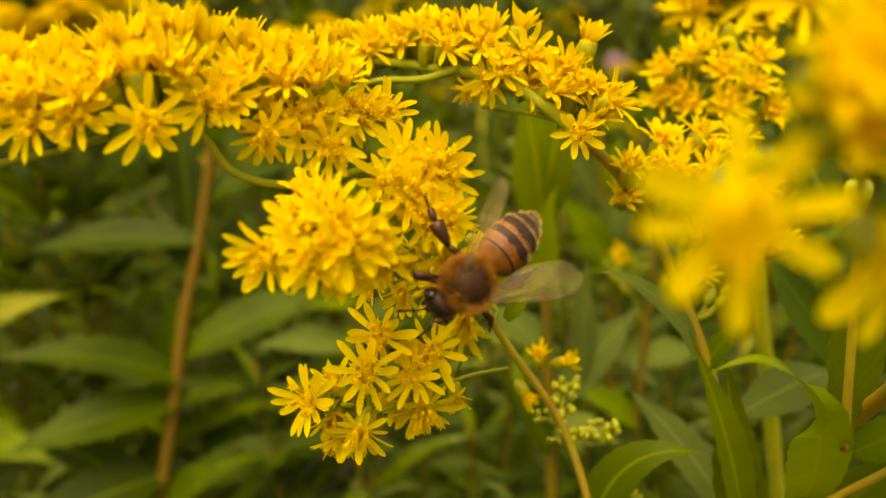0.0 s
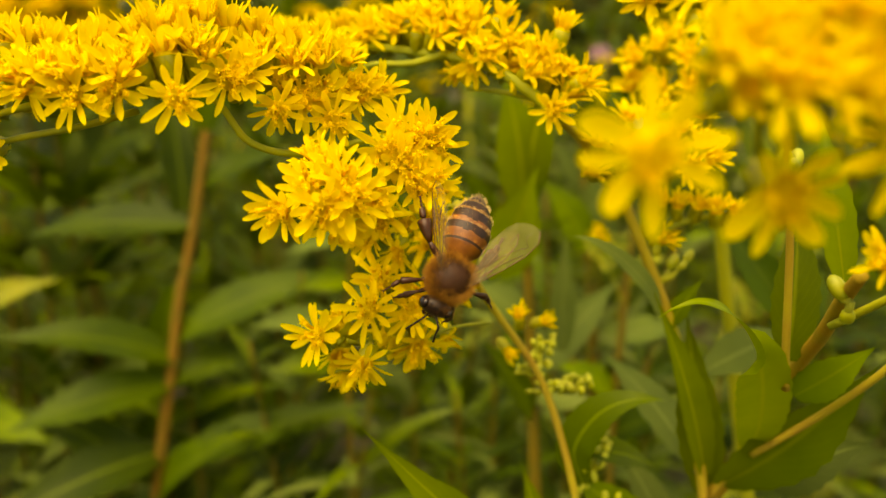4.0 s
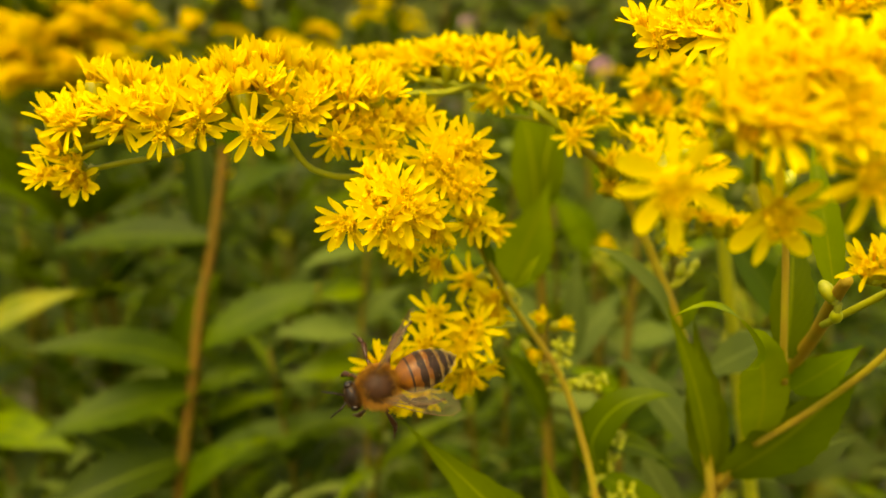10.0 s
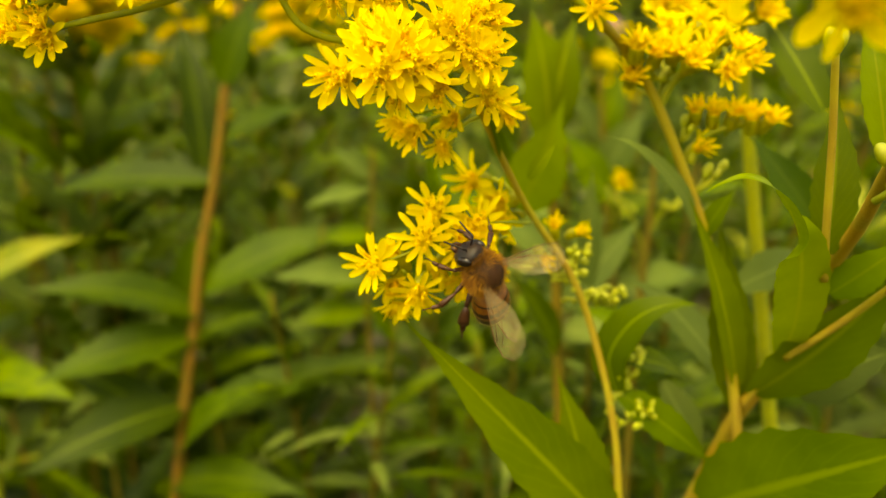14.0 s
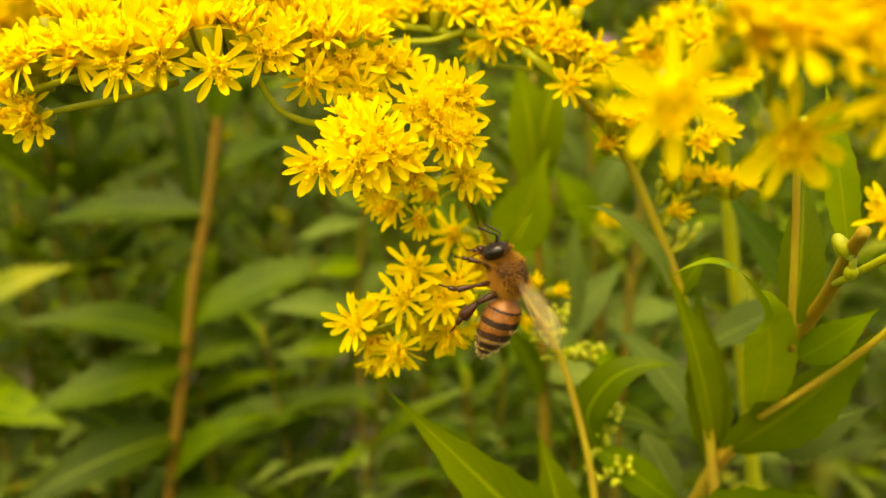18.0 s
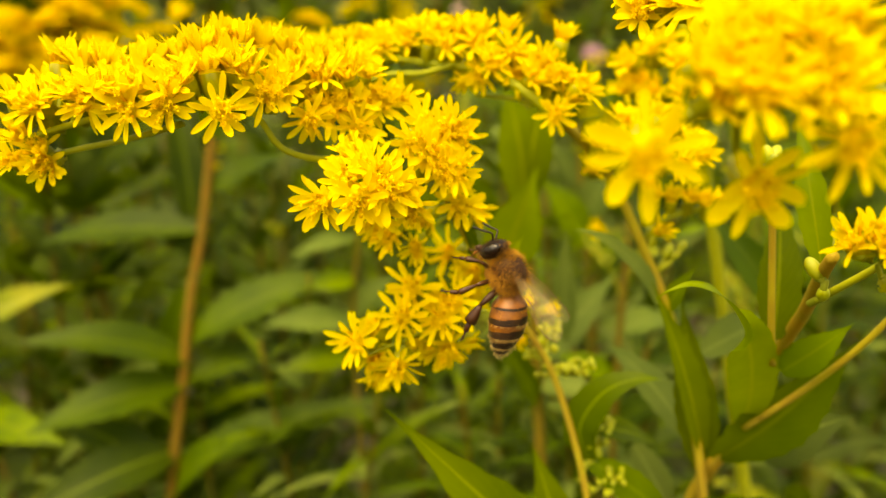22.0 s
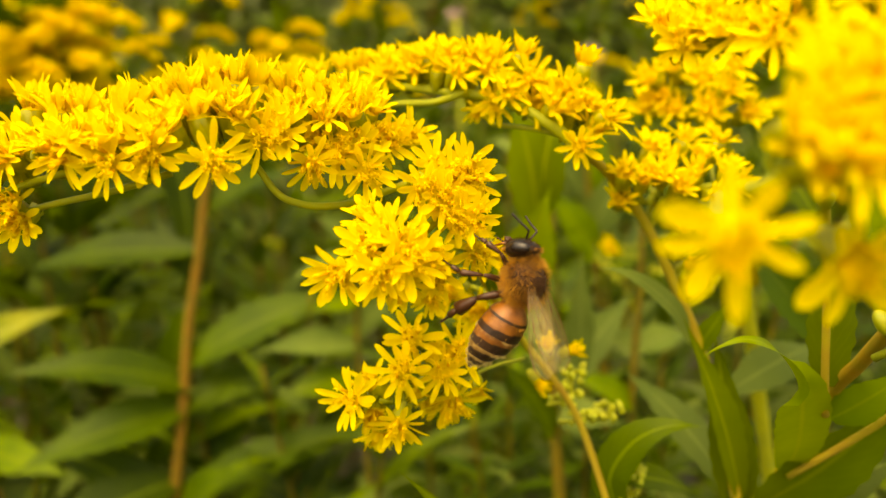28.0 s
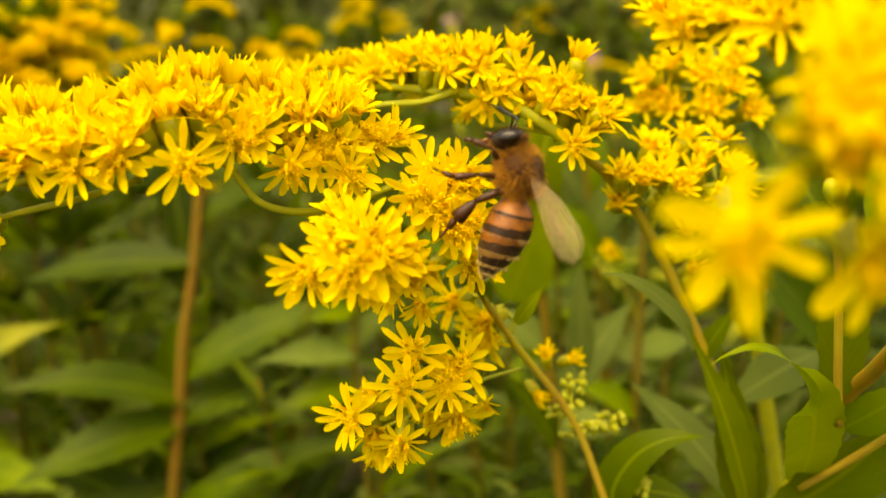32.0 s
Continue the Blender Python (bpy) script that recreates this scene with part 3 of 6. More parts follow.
def stand_around():
    """Unseen shoots added to both sides and behind the camera to close the place and shade the low leaves, with a
    trodden gap where it stands: one mesh of uncounted shoots.
    """
    rnd = random.Random(77)
    spots = []
    for _ in range(2600):
        x, y = rnd.uniform(-2.2, 2.2), rnd.uniform(-1.3, 2.3)
        seen = y > 0.1 and abs(x) < 0.74 * (y + 0.12)
        gap = x * x + (y + 0.1) ** 2 < 0.16 or (abs(x) < 0.35 and y < 0)
        if seen or gap or any((x - a) ** 2 + (y - b) ** 2 < 0.02 for a, b in spots):
            continue
        spots.append((x, y))
    shoots = []
    for k in range(4):
        bm = bmesh.new()
        h = 1.05
        tube(bm, [(0, 0, 0), (0.01, 0, h * 0.5), (0.02, 0.01, h)], [0.003, 0.002, 0.001], 4, False)
        verts, faces, slots = [v.co.copy() for v in bm.verts], [], []
        bm.verts.index_update()
        for f in bm.faces:
            faces.append([v.index for v in f.verts])
            slots.append(0)
        bm.free()
        for z, a, lift, sc, kk, roll in shoot_leaves(h, 36, rnd, 0.4):
            m = Matrix.Translation((0.02 * z, 0, z)) @ pose(0, 0, 0, 0, 0, a) @ pose(0, 0, 0, 0, -lift, 0) @ Matrix.Diagonal((sc, sc, sc, 1))
            src = FAR_LEAFS[kk]
            o = len(verts)
            verts += [m @ v.co for v in src.vertices]
            faces += [[i + o for i in f.vertices] for f in src.polygons]
            slots += [1] * len(src.polygons)
        if k % 2:
            for j in range(90):
                q = Vector((0.02 + rnd.gauss(0, 0.018), 0.01 + rnd.gauss(0, 0.018), h + rnd.uniform(-0.06, 0.03)))
                src = RAYS[(j % 4, 0.6)]
                m = head_pose(q, (rnd.gauss(0, 0.5), rnd.gauss(0, 0.5), 1), 1.0, j)
                o = len(verts)
                verts += [m @ v.co for v in src.vertices][::1]
                faces += [[i + o for i in f.vertices] for f in list(src.polygons)[::5]]
                slots += [2] * len(list(src.polygons)[::5])
        shoots.append((np.array([tuple(v) for v in verts]), np.array(faces), np.array(slots)))
    allv, allf, alls, off = [], [], [], 0
    for i, (x, y) in enumerate(spots):
        v, f, sl = shoots[i % 4]
        m = np.array((Matrix.Translation((x, y, -0.02 - 0.13 * rnd.random() - (0.06 if y < 0 else 0))) @ pose(0, 0, 0, 0, 0, rnd.uniform(0, 360))).to_3x3())
        allv.append(v @ m.T + np.array((x, y, -0.14 * rnd.random() - (0.06 if y < 0 else 0))))
        allf.append(f + off)
        alls.append(sl)
        off += len(v)
    v, f, sl = np.concatenate(allv), np.concatenate(allf), np.concatenate(alls)
    me = bpy.data.meshes.new("goldenrod_bed")
    me.vertices.add(len(v))
    me.vertices.foreach_set("co", v.astype(np.float32).ravel())
    me.loops.add(f.size)
    me.loops.foreach_set("vertex_index", f.astype(np.int32).ravel())
    me.polygons.add(len(f))
    me.polygons.foreach_set("loop_start", np.arange(0, f.size, 4, dtype=np.int32))
    me.polygons.foreach_set("material_index", sl.astype(np.int32))
    me.update(calc_edges=True)
    for m in (M_STEM, M_LEAFM, M_PETAL):
        me.materials.append(m)
    tagged(new("goldenrod_bed", me), "unseen dense bed of leafy goldenrod in bloom, added all round to shade the low leaves", "plant bed", "", "stuff")


stand_around()
# blooming tops that rise behind the sprays
for spot, size, seed in (((-170.9, 337.4, 23.5), 0.026, 901), ((-177.2, 333.0, 26.0), 0.024, 911), ((-160.7, 343.5, 28.2), 0.024, 912), ((-175.9, 356.3, 37.0), 0.028, 913), ((-204.8, 360.8, 32.1), 0.03, 904), ((-200.7, 435.8, 45.6), 0.03, 908), ((-97.1, 530.8, 25.3), 0.03, 902), ((-217.7, 725.2, 54.5), 0.06, 906), ((-281.3, 661.2, 39.0), 0.06, 907)):
    q = at(spot)
    back_plant(q.x, q.y, q.z - 0.01, seed, flowers=size, low=0.6, n=34, arms=9, crowd=6, straight=True)


def thin_plant():
    root = plant("slender goldenrod shoot with small clusters of buds", None)
    st = [at(p) for p in ((50.7, 180.7, -109.4), (52.2, 185.2, -80.4), (54.1, 188.1, -61.6), (55.3, 191.4, -41.5))]
    path = twig(root, st, 0.0011, 0.0008, M_OLIVE, "stem", "", Vector((st[0].x, st[0].y + 0.03, 0)))
    for i, (a, b) in enumerate((((53.6, 187.1, -69.4), (42.8, 185.8, -51.4)), ((54.1, 187.7, -63.1), (61.2, 184.8, -54.4)))):
        buds(root, [a, tuple((u + v) / 2 + (0, 0, 3)[k] for k, (u, v) in enumerate(zip(a, b))), b], 60 + i, 0.0014, 5)
    heads_on(root, [(45.5, 186.9, -47.0), (46.9, 187.3, -49.4)], path, (-0.3, -0.5, 0.6), 1.0, 0.3, 66)
    for i, (b, t, w, up, m) in enumerate((((51.3, 182.9, -93.1), (31.1, 178.0, -81.0), 9, (0, -0.6, 1), M_LEAF), ((52.7, 186.0, -77.4), (71.6, 194.3, -76.8), 9, (0, -0.6, 1), M_LEAFG), ((51.0, 181.0, -104.3), (67.6, 169.9, -91.0), 10, (0, -0.6, 1), M_LEAF2))):
        set_leaf(root, at(b), at(t), w / 1000, up, m, 0.15, 0.25, 160 + i)
    root2 = plant("broad-leaved green goldenrod shoot without open flowers", None)
    st = [at(p) for p in ((23.1, 137.2, -98.5), (21.3, 142.3, -60.1), (19.5, 145.2, -29.7), (18.8, 149.0, -7.7))]
    twig(root2, st, 0.0014, 0.0008, M_OLIVE, "stem", "", Vector((st[0].x, st[0].y + 0.03, 0)))
    for i, (b, t, w, up, m) in enumerate((((19.4, 145.6, -32.0), (14.0, 143.9, -3.4), 12, (0.3, -1, 0.5), M_LEAFB), ((19.5, 145.5, -28.5), (23.6, 143.2, -5.7), 10, (-0.4, -1, 0.5), M_LEAFB), ((14.0, 147.2, -46.7), (20.9, 136.9, -22.0), 12, (0.1, -1, 0.7), M_LEAFB), ((28.3, 142.5, -62.9), (26.8, 135.6, -34.3), 5.5, (-0.3, -1, 0.35), M_LEAFP), ((22.1, 139.7, -77.6), (8.4, 128.7, -53.4), 6, (0.2, -0.8, 0.7), M_LEAF), ((23.6, 143.2, -68.3), (44.0, 157.9, -51.2), 8, (-0.2, -0.8, 0.7), M_LEAFG), ((22.3, 141.9, -73.2), (35.4, 133.7, -72.6), 8, (0, -0.6, 1), M_LEAFP), ((21.8, 145.8, -58.6), (7.8, 155.3, -50.4), 8, (0.2, -0.7, 0.9), M_LEAFG))):
        set_leaf(root2, at(b), at(t), w / 1000, up, m, 0.08, 0.25, 170 + i)

    root3 = plant("leafy goldenrod shoot with green and pale grey-green leaves", None)
    st = [at(p) for p in ((55.7, 229.7, -118.9), (54.2, 236.9, -76.1), (51.8, 242.8, -42.0), (50.4, 244.7, -23.3))]
    twig(root3, st, 0.0014, 0.0009, M_OLIVE, "stem", "", Vector((st[0].x, st[0].y + 0.03, 0)))
    for i, (b, t, w, up, m) in enumerate((((53.1, 238.9, -64.6), (34.9, 238.5, -39.4), 13, (0.2, -0.9, 0.7), M_LEAF), ((52.5, 240.9, -57.2), (65.8, 239.8, -33.2), 12, (-0.2, -0.9, 0.7), M_LEAFG), ((52.0, 242.8, -45.9), (39.1, 243.6, -27.8), 10, (0.2, -0.9, 0.7), M_LEAFG), ((52.1, 243.8, -42.2), (58.0, 245.0, -21.5), 10, (-0.2, -0.9, 0.6), M_LEAF), ((53.8, 237.4, -74.2), (71.2, 232.8, -59.4), 12, (-0.1, -0.7, 0.9), M_LEAF), ((54.3, 234.9, -87.6), (33.7, 230.0, -71.9), 11, (0.1, -0.7, 0.9), M_LEAFP), ((54.4, 232.9, -99.2), (76.3, 229.8, -90.1), 11, (0, -0.6, 1), M_LEAFG))):
        set_leaf(root3, at(b), at(t), w / 1000, up, m, 0.1, 0.25, 180 + i)
    root4 = plant("leafy goldenrod shoot in the shade of the sprays", None)
    st = [at(p) for p in ((-27.7, 227.8, -130.0), (-29.0, 234.1, -90.7), (-26.6, 238.0, -63.8), (-26.1, 239.4, -46.7))]
    twig(root4, st, 0.0010, 0.0007, M_OLIVE, "stem", "", Vector((st[0].x, st[0].y + 0.03, 0)))
    for i, (b, t, w, up, m) in enumerate((((-26.6, 240.0, -60.4), (-50.4, 227.5, -65.8), 7, (0.1, -0.7, 0.9), M_LEAFG), ((-28.6, 234.1, -90.7), (-61.3, 224.8, -88.0), 11, (0.1, -0.7, 1), M_LEAFG), ((-27.8, 237.0, -75.5), (-44.9, 229.6, -77.0), 9, (0.1, -0.8, 0.9), M_LEAF), ((-29.2, 232.1, -102.3), (-56.3, 222.6, -104.1), 11, (0.1, -0.7, 1), M_LEAF), ((-26.6, 241.0, -56.7), (-40.9, 237.7, -46.3), 9, (0.1, -0.8, 0.9), M_LEAFG), ((-28.6, 235.1, -87.0), (-11.2, 230.6, -71.8), 9, (-0.1, -0.8, 0.9), M_LEAFG))):
        set_leaf(root4, at(b), at(t), w / 1000, up, m, 0.1, 0.25, 190 + i)

    # slender side shoots with small narrow leaves
    for k, (top, tall) in enumerate((((36.0, 223.8, -43.4), 0.12), ((54.5, 226.9, -57.6), 0.12), ((20.0, 209.6, -71.7), 0.10), ((81.9, 233.6, -51.5), 0.12), ((-5.1, 238.8, -53.9), 0.11), ((-44.4, 240.7, -73.9), 0.10), ((-59.5, 223.0, -92.5), 0.09), ((90.0, 202.8, -68.4), 0.10), ((40.5, 191.0, -85.3), 0.08), ((7.2, 192.3, -96.2), 0.08), ((60.8, 188.0, -84.3), 0.09), ((-18.1, 215.9, -98.0), 0.09), ((115.3, 223.0, -51.6), 0.12), ((29.4, 248.0, -21.0), 0.10))):
        rnd = random.Random(500 + k)
        sp = plant("slender green goldenrod side shoot with small narrow leaves", None)
        q = at(top)
        bow = Vector((rnd.uniform(-0.02, 0.02), rnd.uniform(0.0, 0.02), 0))
        path = twig(sp, [q + bow - Vector((0, 0, tall * 1.2)), q + bow * 0.5 - Vector((0, 0, tall * 0.6)), q], 0.0010, 0.0005, M_OLIVE, "stem", "", Vector((q.x + 2 * bow.x, q.y + 0.03, 0)))
        for j in range(30):
            b = path[4 + int((len(path) - 5) * (j + 0.5) / 30)]
            s = rnd.uniform(0.24, 0.44) * (1.0 if j < 22 else 0.6)
            m = Matrix.Translation(b) @ pose(0, 0, 0, 0, 0, 137.5 * j + rnd.uniform(-25, 25)) @ pose(0, 0, 0, 0, -rnd.uniform(5, 60), 0) @ pose(0, 0, 0, rnd.uniform(-30, 30), 0, 0) @ Matrix.Diagonal((s, s, s, 1))
            part("leaf", LEAFS[rnd.randrange(6)], None, sp, "", m)


# ---- the goldenrod with the brown stem ----
def brown_plant():
    root = plant("goldenrod with a straight reddish-brown stem and drooping green leaves", None)
    pts = [(-77.5, 277.9, 0.5), (-80.7, 270.6, -21.8), (-85.5, 257.3, -61.7), (-89.6, 248.2, -86.0), (-92.0, 238.2, -113.7), (-94.8, 230.7, -136.7), (-98.0, 220.2, -171.0)]
    pts = [at(p) for p in pts]
    foot = Vector((pts[-1].x - 0.03, pts[-1].y - 0.02, 0))
    path = twig(root, pts[::-1], 0.0021, 0.0017, M_BROWN, "stem", "reddish-brown ridged stem", foot)
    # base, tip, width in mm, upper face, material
    # M_LEAFD puts the understory's shade into these blades' colour
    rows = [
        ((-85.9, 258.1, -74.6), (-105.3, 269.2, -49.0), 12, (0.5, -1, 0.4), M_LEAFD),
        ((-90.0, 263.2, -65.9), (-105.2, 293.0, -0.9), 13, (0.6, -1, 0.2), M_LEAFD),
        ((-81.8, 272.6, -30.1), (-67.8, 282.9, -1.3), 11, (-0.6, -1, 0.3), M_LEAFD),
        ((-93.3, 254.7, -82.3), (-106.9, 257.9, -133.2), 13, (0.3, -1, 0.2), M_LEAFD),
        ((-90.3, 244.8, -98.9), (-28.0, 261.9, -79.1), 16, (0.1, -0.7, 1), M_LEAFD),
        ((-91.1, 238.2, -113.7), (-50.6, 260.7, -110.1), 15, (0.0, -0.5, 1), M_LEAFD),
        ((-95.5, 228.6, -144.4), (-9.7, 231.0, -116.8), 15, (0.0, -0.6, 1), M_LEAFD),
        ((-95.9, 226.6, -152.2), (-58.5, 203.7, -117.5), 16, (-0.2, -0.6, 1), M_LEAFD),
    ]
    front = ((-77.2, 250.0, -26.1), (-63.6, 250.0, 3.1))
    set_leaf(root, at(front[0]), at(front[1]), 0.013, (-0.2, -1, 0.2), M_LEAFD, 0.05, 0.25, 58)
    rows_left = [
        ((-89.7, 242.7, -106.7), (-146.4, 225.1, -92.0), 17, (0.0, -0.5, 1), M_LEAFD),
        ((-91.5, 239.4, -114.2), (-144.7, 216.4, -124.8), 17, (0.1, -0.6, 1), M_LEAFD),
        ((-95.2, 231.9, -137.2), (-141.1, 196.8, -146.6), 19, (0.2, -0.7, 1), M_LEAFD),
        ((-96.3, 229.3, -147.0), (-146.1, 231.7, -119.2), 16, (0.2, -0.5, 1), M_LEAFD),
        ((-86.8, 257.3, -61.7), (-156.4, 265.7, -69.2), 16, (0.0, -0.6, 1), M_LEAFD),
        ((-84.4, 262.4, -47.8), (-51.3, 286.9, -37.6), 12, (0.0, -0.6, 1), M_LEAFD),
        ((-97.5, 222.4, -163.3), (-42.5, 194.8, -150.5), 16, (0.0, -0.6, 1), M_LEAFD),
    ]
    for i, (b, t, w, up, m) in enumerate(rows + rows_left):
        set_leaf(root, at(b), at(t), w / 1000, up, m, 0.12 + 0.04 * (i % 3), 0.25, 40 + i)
    root2 = plant("goldenrod shoot with a yellowing leaf beside the brown stem", None)
    b = at((-202.9, 289.0, -112.6))
    twig(root2, [b - Vector((0.003, 0, 0.11)), b, b + Vector((0.005, 0, 0.06))], 0.002, 0.0012, M_STEM, "stem", "", Vector((b.x - 0.02, b.y, 0)))
    set_leaf(root2, b, at((-144.9, 287.8, -89.3)), 0.016, (0, -0.7, 1), M_LEAFY, 0.1, 0.2, 61, label="yellowing leaf")
    set_leaf(root2, b - Vector((0, 0, 0.04)), at((-146.9, 264.0, -152.9)), 0.017, (0, -0.7, 1), M_LEAF, 0.15, 0.2, 62)


brown_plant()


# ---- the goldenrod that the bee visits ----
HEAD_GROUPS = {}


def heads_on(root, rows, path, lean, size, openness, seed, split=False, group=None, stalk=True, rays=0):
    made = []
    for i, p in enumerate(rows):
        rnd = random.Random(seed * 100 + i)
        q = at(p[:3])
        ax = axis_for(q, path, lean) + Vector((rnd.gauss(0, 0.22), rnd.gauss(0, 0.12), rnd.gauss(0, 0.2)))
        hd = flower_head(root, q, ax, size * rnd.uniform(0.9, 1.1), openness + rnd.uniform(-0.15, 0.15), seed * 100 + i, split, rays)
        made.append(hd)
    if stalk:
        stalks(root, made, path)
    if group:
        HEAD_GROUPS.setdefault(group, []).extend(made)
    return made


def buds(parent, pts, seed, r=0.0011, start=2):
    """A thin stalk with tight round buds on short stems; each bud is a part."""
    rnd = random.Random(seed)
    path = smooth_path([at(p) for p in pts], 5)
    bm = bmesh.new()
    tube(bm, path, 0.00032, 5)
    part("bud_stalk", bm, M_STEM, parent)
    for i, q in enumerate(path[start:]):
        for s in (-1, 1):
            o = Vector((s * rnd.uniform(0.5, 1.4), rnd.uniform(-1.1, 0.7), rnd.uniform(-0.5, 0.9))) * r
            b = bmesh.new()
            ball(b, (0, 0, 0), r * rnd.uniform(0.32, 0.48), (1, 1, 1.3), 6, 8)
            part("flower_bud", b, M_BUD, parent, "", Matrix.Translation(q + o) @ pose(0, 0, 0, rnd.uniform(-30, 30), 30 * s, 0))


def bud_pair(parent, foot, tips, r):
    """Two or three plump unopened heads on one thin stalk."""
    f = at(foot)
    for i, p in enumerate(tips):
        q = at(p)
        bm = bmesh.new()
        tube(bm, [f, f.lerp(q, 0.6) + Vector((0, 0, -0.0006)), q], [0.0004, 0.0003, 0.0003], 6)
        part("bud_stalk", bm, M_STEM, parent)
        b = bmesh.new()
        ball(b, (0, 0, 0), r * (1 - 0.12 * i), (0.8, 0.8, 1.35), 8, 10)
        d = (q - f).normalized()
        part("flower_bud", b, M_BUD, parent, "", Matrix.Translation(q) @ (d + Vector((0, 0, 0.4))).to_track_quat('Z', 'Y').to_matrix().to_4x4())


def young_head(parent, p, axis, seed):
    """A half-open head: a few short rays above the cup."""
    return flower_head(parent, at(p), axis, 0.72, 0.2, seed, True)


def main_plant():
    root = plant("blooming goldenrod with arching yellow sprays, visited by a bee", None)
    stem = [(21.1, 78.7, -73.7), (20.2, 80.4, -63.2), (17.8, 82.3, -52.4), (14.0, 83.0, -41.9), (6.8, 80.9, -30.7), (1.6, 75.4, -20.4), (-1.8, 73.3, -12.8), (-4.3, 74.0, -5.7), (-6.3, 72.6, -3.1)]
    stem = [at(p) for p in stem]
    foot = Vector((stem[0].x + 0.04, stem[0].y + 0.06, 0))
    path = twig(root, stem, 0.00056, 0.00036, M_RUDDY, "stem", "thin downy stem, green turning reddish", foot)
    # the long spray that arches over
    arch = [at(p) for p in ((-4.3, 74.0, -5.7), (-10.9, 68.3, -4.3), (-17.9, 63.3, -4.0), (-23.9, 59.9, -4.0), (-30.4, 59.3, -4.6), (-36.5, 60.3, -5.5), (-44.5, 62.0, -7.6))]
    p1 = twig(root, arch, 0.0006, 0.0003)
    low = [at(p) for p in ((-4.4, 70.1, -8.9), (-12.2, 65.7, -10.5), (-17.3, 63.0, -9.2), (-19.9, 62.0, -5.4), (-22.8, 61.5, -3.7))]
    twig(root, low, 0.0004, 0.0003)
    side = [at(p) for p in ((-27.1, 61.0, -6.0), (-32.8, 61.7, -7.5), (-39.2, 62.6, -8.7), (-46.8, 63.3, -10.5))]
    ps = twig(root, side, 0.00035, 0.0003)
    heads_on(root, [(-42.4, 61.7, -8.4), (-41.8, 61.8, -10.0), (-44.2, 62.1, -7.1), (-45.7, 62.5, -9.5)], ps, (0.0, -0.9, 0.2), 0.9, 0.6, 12)
    top_row = [(-39.9, 63.9, 0.2), (-37.3, 62.7, -0.1), (-34.7, 62.6, -0.4), (-31.4, 61.5, -0.5), (-29.7, 62.7, 0.4), (-27.0, 62.6, 0.3), (-24.9, 61.7, 1.0), (-22.9, 62.4, 1.7), (-21.0, 62.9, 1.9), (-19.3, 64.8, 1.5), (-16.8, 65.6, 0.8), (-14.5, 66.5, 0.4), (-23.7, 59.7, -0.7)]
    heads_on(root, top_row, p1, (0.05, -0.2, 1.0), 1.08, 0.22, 1)
    fill = [(-39.7, 64.5, -1.4), (-36.9, 64.5, -1.3), (-33.6, 63.3, -1.6), (-30.9, 63.3, -1.1), (-28.2, 63.3, -1.0), (-26.1, 63.5, -0.3), (-23.7, 63.5, -0.1), (-21.8, 64.6, 0.5), (-19.9, 64.4, -0.3), (-18.0, 65.2, -0.7), (-15.7, 66.2, -0.8), (-12.9, 68.3, -0.5), (-41.3, 64.4, -2.1), (-10.6, 71.3, -0.8)]
    heads_on(root, fill, p1, (0.0, -0.45, 0.9), 1.0, 0.35, 13)
    second = [(-44.0, 62.0, -3.6), (-41.1, 60.9, -3.6), (-37.0, 59.5, -2.6), (-34.4, 59.0, -2.2), (-32.0, 58.3, -2.7), (-30.2, 59.0, -2.1), (-27.2, 58.4, -2.2), (-25.9, 59.0, -1.5), (-20.1, 60.0, -1.1), (-21.3, 60.3, -0.3), (-16.0, 63.0, -1.2), (-13.0, 63.9, -1.6), (-10.6, 64.9, -1.5), (-18.0, 61.5, -3.1), (-11.6, 67.4, 0.0), (-9.0, 69.0, -1.5)]
    heads_on(root, second, p1, (0.0, -0.7, 0.55), 1.02, 0.5, 2)
    front = [(-31.2, 57.4, -4.3), (-35.4, 58.2, -3.6), (-27.5, 57.4, -3.9), (-22.2, 57.1, -4.5), (-18.5, 60.0, -3.2), (-14.4, 61.8, -5.9), (-41.3, 59.7, -4.0), (-16.9, 61.1, -2.6)]
    heads_on(root, front, p1, (0.0, -1.0, -0.12), 1.02, 0.92, 3, True)
    mid = [(-12.4, 64.0, -5.1), (-10.9, 65.1, -4.5), (-9.6, 64.5, -7.0), (-7.5, 69.1, -4.8), (-5.4, 71.2, -4.5), (-9.1, 68.2, -4.3), (-13.8, 64.3, -4.0)]
    heads_on(root, mid, p1, (0.15, -0.8, 0.4), 1.0, 0.8, 4)
    # the cluster under the arch
    b2 = twig(root, [at(p) for p in ((-1.2, 66.7, -11.0), (-4.3, 62.2, -12.6), (-8.1, 58.1, -12.9), (-11.7, 56.0, -13.2))], 0.0006, 0.0004)
    low_cluster = [(-13.0, 55.0, -13.5), (-10.5, 55.4, -11.5), (-9.1, 53.4, -13.1), (-6.8, 54.1, -12.5), (-8.6, 56.2, -10.4), (-7.2, 54.5, -10.9), (-5.2, 56.2, -12.1), (-10.2, 59.0, -9.6), (-4.3, 57.6, -14.6), (-7.7, 55.6, -14.7)]
    heads_on(root, low_cluster, b2, (-0.12, -0.62, 0.12), 1.0, 0.74, 5, True, "cluster")
    # heads round the stem's bend
    bend = [(-4.1, 62.3, -8.3), (-2.4, 61.9, -9.7), (0.1, 64.6, -6.9), (0.6, 64.7, -8.4), (-1.4, 63.4, -7.6), (0.5, 62.4, -11.4), (-1.0, 61.9, -11.5), (0.8, 64.5, -15.4), (-2.9, 64.7, -6.8)]
